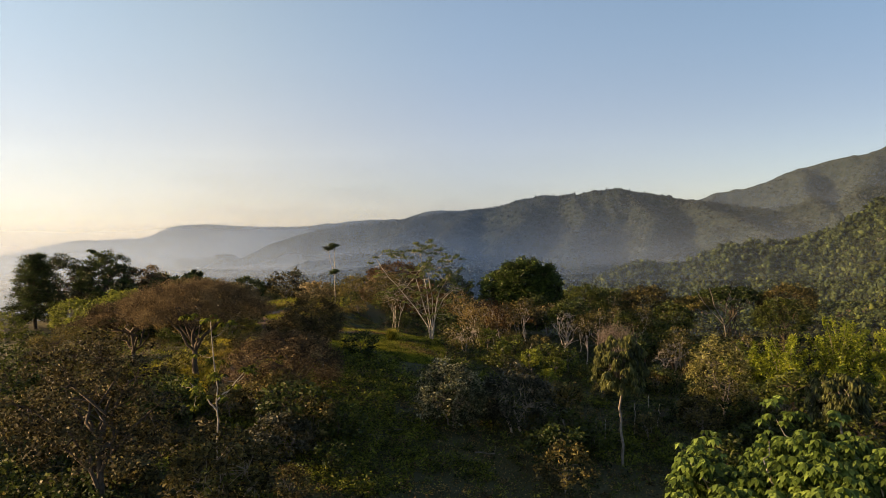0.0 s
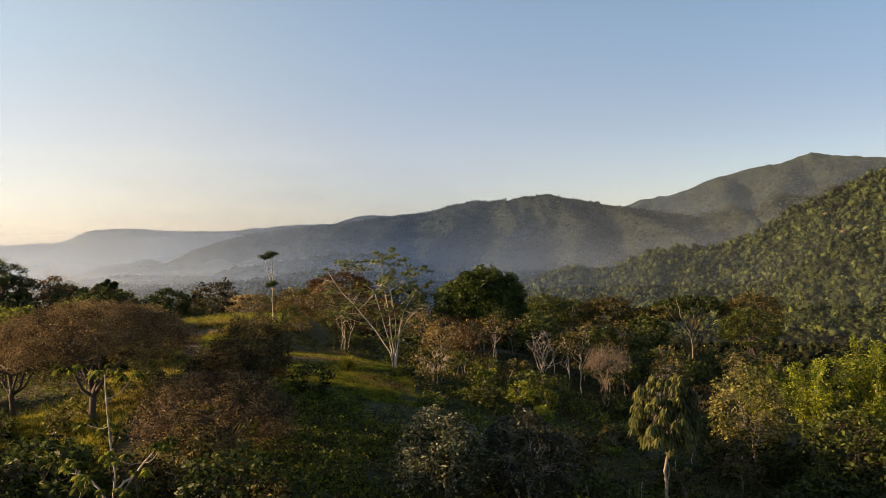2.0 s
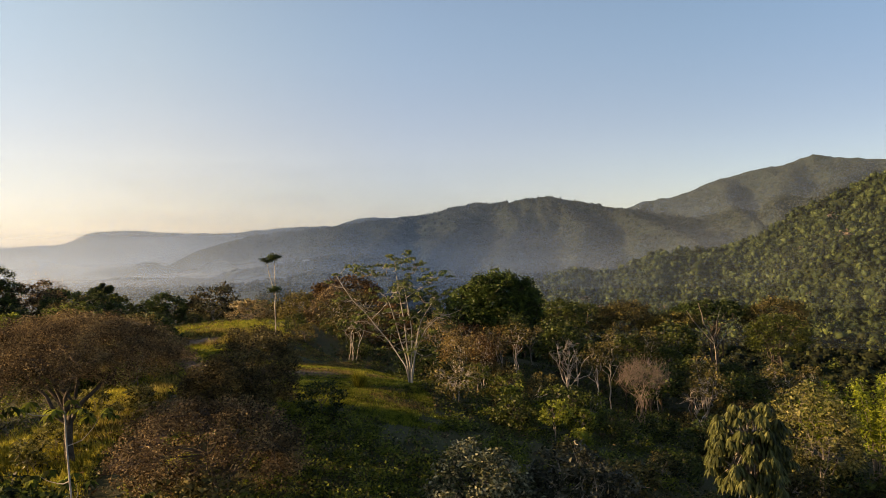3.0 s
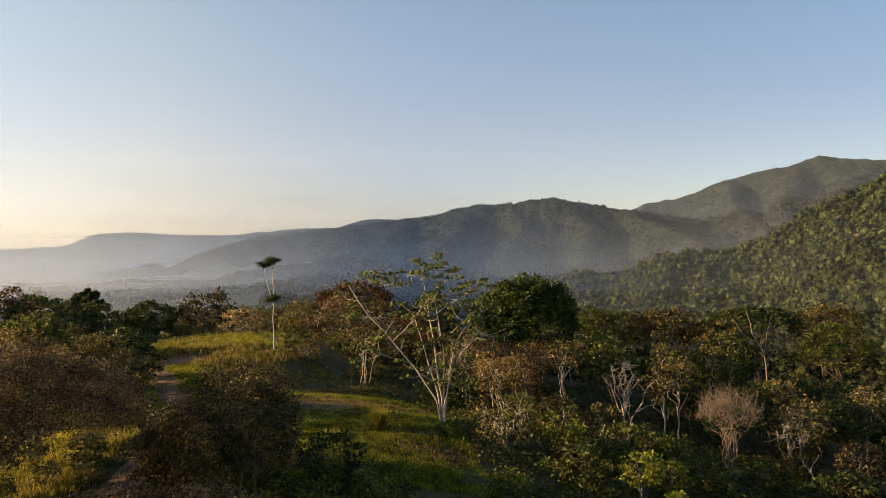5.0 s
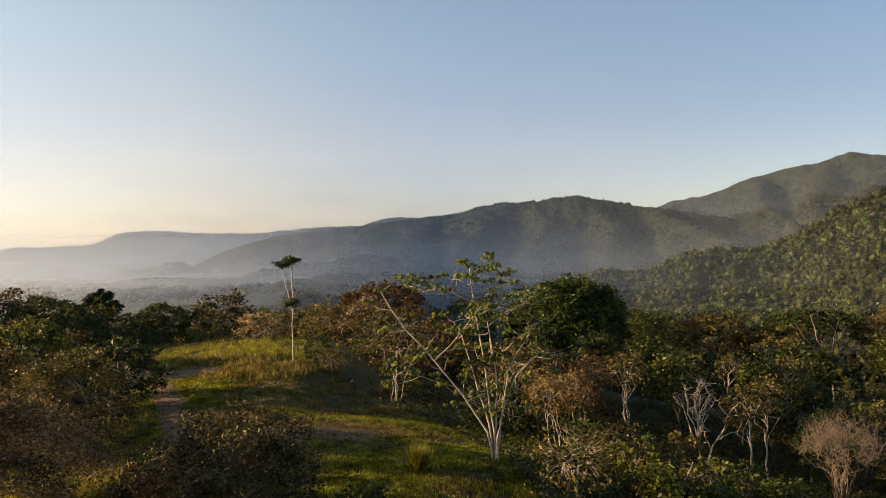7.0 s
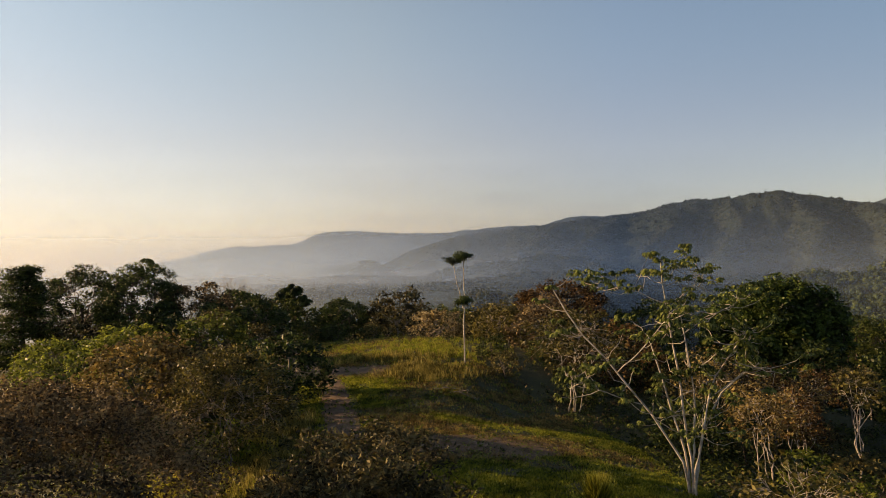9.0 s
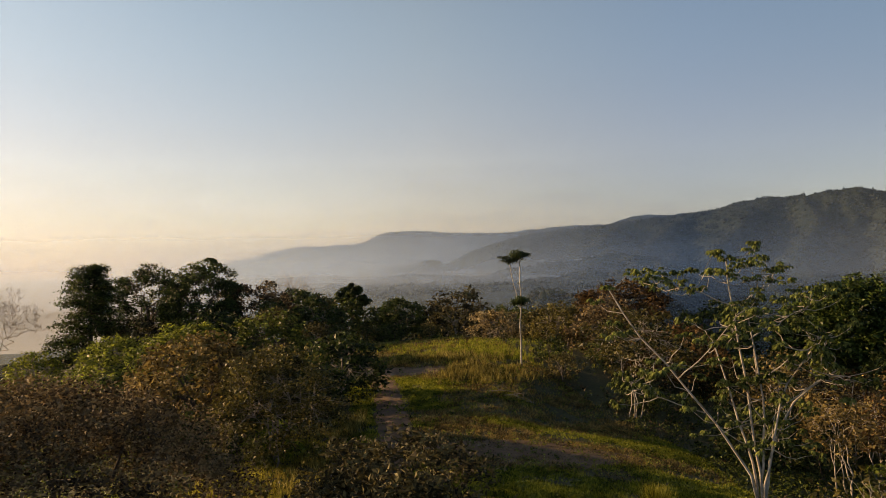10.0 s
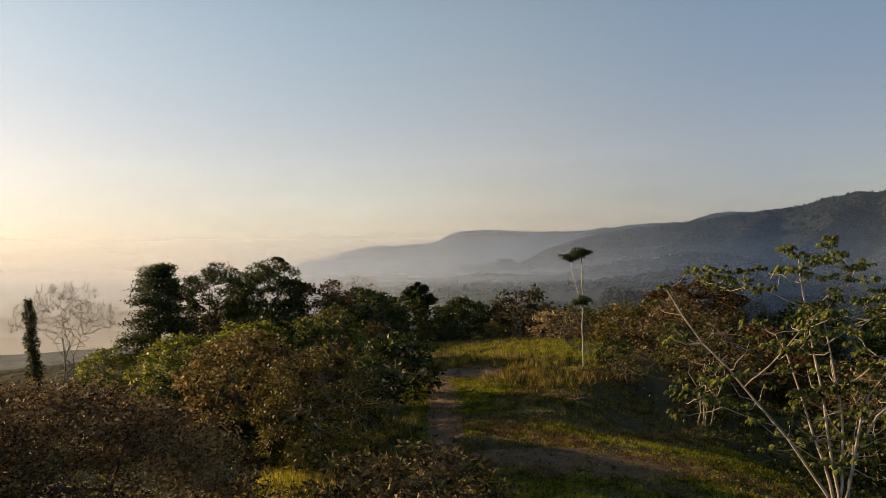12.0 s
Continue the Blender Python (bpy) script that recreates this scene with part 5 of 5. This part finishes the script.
def ivy_trunk():
    rng = np.random.default_rng(200)
    ob = thing("ivy_clad_trunk", "broken trunk wrapped thickly in climbing leaves", "tree")
    p = bent((0.6, 0, -4), (-0.9, 0, 9.2), 0, rng, 9, 0.01)
    part("trunk", mesh_from("trunk", *tube(p, np.linspace(0.4, 0.25, 9), 8), BARK_DARK, True), ob)
    s = rng.uniform(0, 8, 5200)
    i = np.minimum(s.astype(int), 7)
    c = p[i] + (p[i + 1] - p[i]) * (s - i)[:, None]
    a = rng.uniform(0, 6.28, 5200)
    r = (1.25 - 0.08 * s) * rng.uniform(0.3, 1, 5200) * (1 + 0.25 * np.sin(s * 3))
    c = c + np.stack([np.cos(a) * r, np.sin(a) * r, rng.normal(0, 0.2, 5200)], -1)
    part("ivy", mesh_from("ivy", *leaf_quads(c, 0.3, rng, 0.2, 0.5), LEAF_MID), ob, "thick coat of climbing leaves")
    ob.matrix_basis = Matrix.Translation((-98.2, 122, -0.2))


ivy_trunk()

# ---- filler woods: a few grown trees, set out again over the slopes ----
FILL = [
    tree(211, "dark green forest tree with full crown", 11, 4.6, 4.2, LEAF_DARK, BARK_DARK, twig=False, n_leaf=2600, size=0.6, clump=0.9, tips=110, group="forest trees", low=-0.6),
    tree(212, "olive forest tree with a full crown", 10, 4.2, 3.8, LEAF_OLIVEBROWN, BARK_GREY, twig=False, n_leaf=2500, size=0.55, clump=0.85, tips=110, group="forest trees", low=-0.6),
    tree(213, "green forest tree with a domed crown", 12, 5.0, 4.0, LEAF_MID, BARK_DARK, twig=False, n_leaf=2800, size=0.6, clump=0.95, tips=110, group="forest trees", low=-0.6),
    tree(214, "forest tree with a brownish crown", 9, 4.2, 3.6, LEAF_DARKBROWN, BARK_GREY, twig=False, n_leaf=2400, size=0.5, clump=0.8, tips=110, group="forest trees", low=-0.6),
]
for k, ob in enumerate(FILL):
    place(ob, -62 + 9 * k, 176 + 5 * k)


def open_ground(x, y):
    """True on the grassy clearing and the track."""
    c = smooth_table(y, np.array([55.0, 70, 82, 95, 108, 124, 140]), [-8, -10, -14, -19, -24, -36, -42])
    w = smooth_table(y, np.array([55.0, 70, 82, 95, 108, 124, 140]), [5, 6, 8.5, 11.5, 12.5, 11.0, 9])
    on = (np.abs(x - c) < w) & (y > 79) & (y < 141)
    on = on | (((x + 31.8) / 2.8) ** 2 + ((y - 78) / 6.0) ** 2 < 1)
    return on | ((np.abs(x - track_x(np.clip(y, 55, 142))) < np.where(y < 86, 1.3, 2.6)) & (y > 66) & (y < 142))


def scatter_trees():
    rng = np.random.default_rng(220)
    taken = [(o.matrix_basis.translation.x, o.matrix_basis.translation.y) for o in scene.collection.objects if o.parent is None and o.type == "EMPTY"]
    zones = [((16, 90), (110, 160), 54, 0.6), ((20, 120), (165, 250), 80, 0.95), ((-60, 14), (156, 235), 30, 1.0), ((-62, -48), (92, 116), 4, 0.45), ((-82, -58), (128, 165), 14, 0.62), ((-78, -56), (60, 88), 3, 0.5), ((14, 46), (92, 128), 16, 0.55), ((40, 80), (50, 104), 12, 0.9), ((8, 34), (112, 150), 10, 0.75)]
    for (x0, x1), (y0, y1), n, s in zones:
        made = tries = 0
        while made < n and tries < 900:
            tries += 1
            x, y = rng.uniform(x0, x1), rng.uniform(y0, y1)
            if open_ground(np.array([x]), np.array([y]))[0]:
                continue
            gap = 4.6 if s < 0.7 else 6.2
            if min((x - a) ** 2 + (y - b) ** 2 for a, b in taken) < gap * gap:
                continue
            taken.append((x, y))
            spot(FILL[rng.integers(0, 4)], x, y, rng.uniform(0, 6.28), s * rng.uniform(0.75, 1.15))
            made += 1


scatter_trees()
SLIM = tree(215, "slim pale-trunked tree with sparse leaves", 8.5, 1.9, 2.6, LEAF_OLIVE, BARK_PALE, n_leaf=900, size=0.32, clump=0.5, tips=60, group="slim trees in the hollow", girth=0.1, stem=0.4, limbs=6)
place(SLIM, 27, 110)
for k, (x, y) in enumerate([(20, 106), (30, 118), (34, 108), (25, 124), (39, 116), (31, 98), (22, 132), (44, 140), (50, 128), (36, 146), (14, 120), (18, 140)]):
    spot(SLIM, x, y, 1.3 * k, 0.75 + 0.09 * (k % 5))


SHRUBS = [
    tree(216, "dense dark green shrub on the slope", 2.6, 1.7, 1.3, LEAF_MID, BARK_DARK, twig=False, n_leaf=1500, size=0.24, clump=0.45, tips=60, name="bush", category="bush", group="shrubs on the slope", girth=0.06, low=-0.9),
    tree(217, "olive brown shrub with twiggy stems", 2.8, 1.6, 1.4, LEAF_OLIVEBROWN, BARK_GREY, twig=False, n_leaf=1400, size=0.22, clump=0.45, tips=60, name="bush", category="bush", group="shrubs on the slope", girth=0.06, low=-0.9),
    tree(218, "dark glossy-leaved shrub on the slope", 3.2, 2.0, 1.5, LEAF_DARK, BARK_DARK, twig=False, n_leaf=1600, size=0.28, clump=0.5, tips=60, name="bush", category="bush", group="shrubs on the slope", girth=0.06, low=-0.9),
]
for k, ob in enumerate(SHRUBS):
    place(ob, 14 + 4 * k, 88 - 3 * k)


def scatter_shrubs():
    rng = np.random.default_rng(221)
    zones = [((-20, 46), (66, 150), 75), ((-34, -10), (24, 60), 34), ((-60, -36), (88, 130), 20), ((-62, -44), (128, 150), 14), ((-24, 8), (120, 146), 22), ((2, 24), (52, 76), 18), ((12, 36), (46, 72), 26)]
    for (x0, x1), (y0, y1), n in zones:
        made = 0
        while made < n:
            x, y = rng.uniform(x0, x1), rng.uniform(y0, y1)
            if open_ground(np.array([x]), np.array([y]))[0]:
                continue
            spot(SHRUBS[rng.integers(0, 3)], x, y, rng.uniform(0, 6.28), rng.uniform(0.6, 1.35))
            made += 1


scatter_shrubs()
for k, (x, y) in enumerate([(-36, 70), (-37, 66.5), (-28, 60), (-31, 58), (-38, 72.5), (-35, 59.5)]):
    spot(SHRUBS[k % 3], x, y, 0.9 * k, 0.8 + 0.13 * (k % 4))


# ---- undergrowth, grass, fallen wood ----
def undergrowth(name, label, n, xr, yr, leaf, seed, per, size, r, on_clearing=False, patchy=False, up=0.5):
    rng = np.random.default_rng(seed)
    x, y = rng.uniform(*xr, n), rng.uniform(*yr, n)
    ok = open_ground(x, y) == on_clearing
    if patchy:
        ok &= fractal(x / 7, y / 7, 3) > 0.05
    x, y = x[ok], y[ok]
    k = len(x)
    c = np.stack([x, y, ground_height(x, y)], -1)
    rad = r * rng.uniform(0.5, 1.5, k)
    c = np.repeat(c, per, 0)
    rad = np.repeat(rad, per)[:, None]
    d = unit(rng.normal(0, 1, (len(c), 3)))
    d[:, 2] = np.abs(d[:, 2])
    c = c + d * rad * rng.uniform(0.3, 1, (len(c), 1))
    tagged(new(name, mesh_from(name, *leaf_quads(c, size, rng, up, 0.1), leaf)), label, "undergrowth", kind="stuff")


undergrowth("shrub_layer", "dark tangled shrubs covering the slope", 2000, (-60, 60), (28, 150), LEAF_MID, 230, 26, 0.26, 0.8)
undergrowth("dry_shrub_layer", "dry brown shrubs and litter on the slope", 1500, (-45, 30), (28, 130), LEAF_BROWN, 231, 24, 0.24, 0.7)
undergrowth("low_weeds", "low green weeds creeping over the clearing", 6500, (-48, 4), (79, 140), LEAF_BRIGHT, 232, 10, 0.18, 0.3, True)
undergrowth("slope_weeds", "green creepers on the shaded slope", 2600, (-22, 26), (46, 108), LEAF_MIDLIME, 233, 16, 0.24, 0.65, up=0.05)
HERB = tree(219, "leafy plant with pale yellowish leaves on the bank", 2.5, 1.0, 1.15, LEAF_HERB, BARK_GREY, twig=False, n_leaf=700, size=0.3, clump=0.35, tips=40, name="bush", category="bush", group="herbs on the bank", girth=0.04, stems=4, low=-0.8, narrow=0.3, droop=0.4)
place(HERB, -28.6, 80.5)
for k, (x, y) in enumerate([(-29.6, 78), (-30.5, 75), (-31, 72), (-30.6, 68.5), (-29.8, 84), (-27.4, 78), (-24.2, 79.5), (-23.2, 81.5), (-22.8, 84), (-22.0, 86), (-33.2, 90), (-32.2, 81), (-31.6, 70), (-24.6, 82.2)]):
    spot(HERB, x, y, 1.7 * k, 0.7 + 0.11 * (k % 4))


undergrowth("dry_litter", "dry leaf litter scattered over the worn earth", 2600, (-28, -13), (93.5, 103), LEAF_DRY, 236, 5, 0.1, 0.16, True)
undergrowth("bank_herbs", "bright green herbs on the bank beside the track", 620, (-34, -28.2), (64, 95), LEAF_LIME, 235, 14, 0.17, 0.3, True)
undergrowth("hollow_weeds", "dark green weeds under the trees beside the clearing", 6500, (-18, 26), (80, 128), LEAF_MID, 238, 12, 0.22, 0.45)
undergrowth("bank_weeds", "low green weeds and brush under the brown trees", 4200, (-64, -26), (56, 104), LEAF_BRIGHT, 239, 12, 0.2, 0.45)
undergrowth("slope_litter", "dry brown bracken and fallen leaves on the slope", 3600, (-20, 16), (42, 74), LEAF_DRY, 237, 8, 0.16, 0.4, up=0.05)
# lime patches stand in for sunlit spots on the shaded slope
undergrowth("slope_creepers", "creepers and low brush on the shaded slope, coloured as sunlit patches", 11000, (-24, 14), (40, 84), LEAF_GLOW, 234, 12, 0.24, 0.65, False, True, 0.05)


def grass(name, label, n, spots, mat, seed, tall, narrow=0.07):
    """Blades of grass in tufts round the given spots (x, y, spread along x, spread along y)."""
    rng = np.random.default_rng(seed)
    per = n // len(spots)
    out = []
    for x, y, sx, sy in spots:
        k = max(1, per // 14)
        tx, ty = rng.normal(x, sx, k), rng.normal(y, sy, k)
        ok = (np.abs(tx - track_x(np.clip(ty, 55, 142))) > 2.1) & (((tx + 37.3) / 5.2) ** 2 + ((ty - 119.4) / 2.0) ** 2 > 1)
        tx, ty = np.repeat(tx[ok], 14), np.repeat(ty[ok], 14)
        bx, by = tx + rng.normal(0, 0.14, len(tx)), ty + rng.normal(0, 0.14, len(tx))
        out.append(np.stack([bx, by, ground_height(bx, by) - 0.03], -1))
    c = np.concatenate(out)
    ax = np.array([[0, 0, 2.2]]) + rng.normal(0, 0.35, (len(c), 3))
    tagged(new(name, mesh_from(name, *leaf_quads(c, tall, rng, 0.0, 0.0, narrow, ax), mat)), label, "grass", kind="stuff")


def turf(name, label, n, mat, seed, tall, narrow, dry=False):
    """Short grass over the whole clearing, in uneven tufts that leave the worn earth bare."""
    rng = np.random.default_rng(seed)
    x, y = rng.uniform(-50, 2, n * 4), rng.uniform(79, 141, n * 4)
    worn = np.hypot(((x + 20.6) * 0.98 + (y - 98.2) * 0.199) / 6.7, ((y - 98.2) * 0.98 - (x + 20.6) * 0.199) / 2.6)
    bare = worn < (0.35 if dry else 0.95)
    bare |= ((x + 37.3) / 4.9) ** 2 + ((y - 119.6) / 1.7) ** 2 < 1
    ok = open_ground(x, y) & ~bare & (np.abs(x - track_x(y)) > 1.5 + 0.4 * fractal(x, y, 2)) & (rng.uniform(-0.9, 0.6, n * 4) < fractal(x / 2.2, y / 2.2, 3))
    ok &= ((fractal(x / 9 + 3, y / 6, 3) + 1.1 * np.exp(-((worn - 1.2) / 0.75) ** 2) + 0.35 * np.clip((y - 110) / 8, 0, 1) > 0.42 + rng.normal(0, 0.15, n * 4)) == dry)
    x, y = np.repeat(x[ok][: n // 8], 8), np.repeat(y[ok][: n // 8], 8)
    x, y = x + rng.normal(0, 0.2, len(x)), y + rng.normal(0, 0.2, len(x))
    c = np.stack([x, y, ground_height(x, y) - 0.03], -1)
    ax = np.array([[0, 0, 1.8]]) + rng.normal(0, 0.45, (len(c), 3))
    tagged(new(name, mesh_from(name, *leaf_quads(c, tall, rng, 0.0, 0.0, narrow, ax), mat)), label, "grass", kind="stuff")


turf("meadow_grass", "short sunlit green grass of the clearing", 150000, GRASS, 240, 0.21, 0.26)
turf("dry_meadow_grass", "short brownish dry grass round the worn earth", 80000, DRY_TURF, 243, 0.22, 0.2, True)
grass("tall_dry_grass", "tall golden dry grass along the track", 15000, [(-29, 117.5, 2.2, 1.2), (-34, 124, 4, 1.2), (-30.5, 91, 0.9, 3.5), (-30, 82, 1.2, 4), (-34, 100, 0.8, 3), (-29.5, 77, 1.2, 3), (-30.5, 119.5, 1.6, 0.8)], DRY_GRASS, 241, 0.75)
grass("tall_meadow_grass", "tall sunlit yellow-green grass at the far end of the clearing", 8000, [(-40, 130, 5, 2.6), (-32, 130, 4, 2.6), (-27, 127, 3, 2), (-36, 126, 5, 2), (-31, 134, 5, 2)], GRASS, 245, 0.5)
grass("bank_grass", "sunlit yellow-green grass on the bank beside the track", 46000, [(-31, 79, 1.3, 2.6), (-33.5, 75.5, 1.5, 2.2), (-35.5, 72.5, 1.5, 2.0), (-29.6, 83, 0.8, 2.2), (-32.5, 72, 1.6, 1.6), (-28, 70, 2.4, 2.0), (-26, 74, 1.4, 2.4), (-29, 66, 2.2, 1.6), (-32.6, 86, 1.0, 2.4), (-33.6, 91, 0.9, 2.4), (-34.8, 96, 0.8, 2.0)], BANK_GRASS, 244, 0.6)
grass("golden_tuft", "tall golden grass tuft standing in the clearing", 700, [(-12.5, 88.6, 0.1, 0.1)], BANK_GRASS, 242, 1.4, 0.03)


def fallen_branch(seed, x, y, length, turn, girth):
    rng = np.random.default_rng(seed)
    c, s = math.cos(turn), math.sin(turn)
    q = np.linspace(-0.5, 0.5, 8) * length
    px, py = x + q * c, y + q * s
    p = np.stack([px, py, ground_height(px, py) + girth * 0.8 + np.abs(rng.normal(0, 0.04, 8))], -1)
    pieces = [tube(p, np.linspace(girth, girth * 0.4, 8), 6)]
    for k in range(3):
        a = p[rng.integers(3, 8)]
        pieces.append(tube(bent(a, a + [rng.normal(0, 0.5), rng.normal(0, 0.5), rng.uniform(0.1, 0.5)], 0, rng, 4, 0.05), np.linspace(girth * 0.4, girth * 0.15, 4), 4))
    tagged(new("fallen_branch", mesh_from("fallen_branch", *joined(pieces), BARK_GREY, True)), "fallen grey branch lying on the slope", "branch", "fallen wood")


for k, (x, y, length, turn) in enumerate([(-6.9, 60.5, 2.6, -0.3), (-8.5, 58.5, 1.8, 0.6), (3.8, 61.5, 2.2, -0.7), (-10.5, 56.5, 2.0, 0.3), (6.5, 64.5, 2.4, -0.4), (10.5, 64, 2.4, -0.4), (-1.5, 57, 2.0, 0.2), (-12.5, 60, 1.5, 1.2), (-5.5, 63, 1.6, -0.9), (5.0, 58.5, 1.9, 0.8), (-25.6, 113.3, 2.2, 0.2), (-23.6, 112.2, 1.8, -0.4), (-24.6, 112.6, 1.6, 0.9)]):
    fallen_branch(250 + k, x, y, length, turn, 0.07)
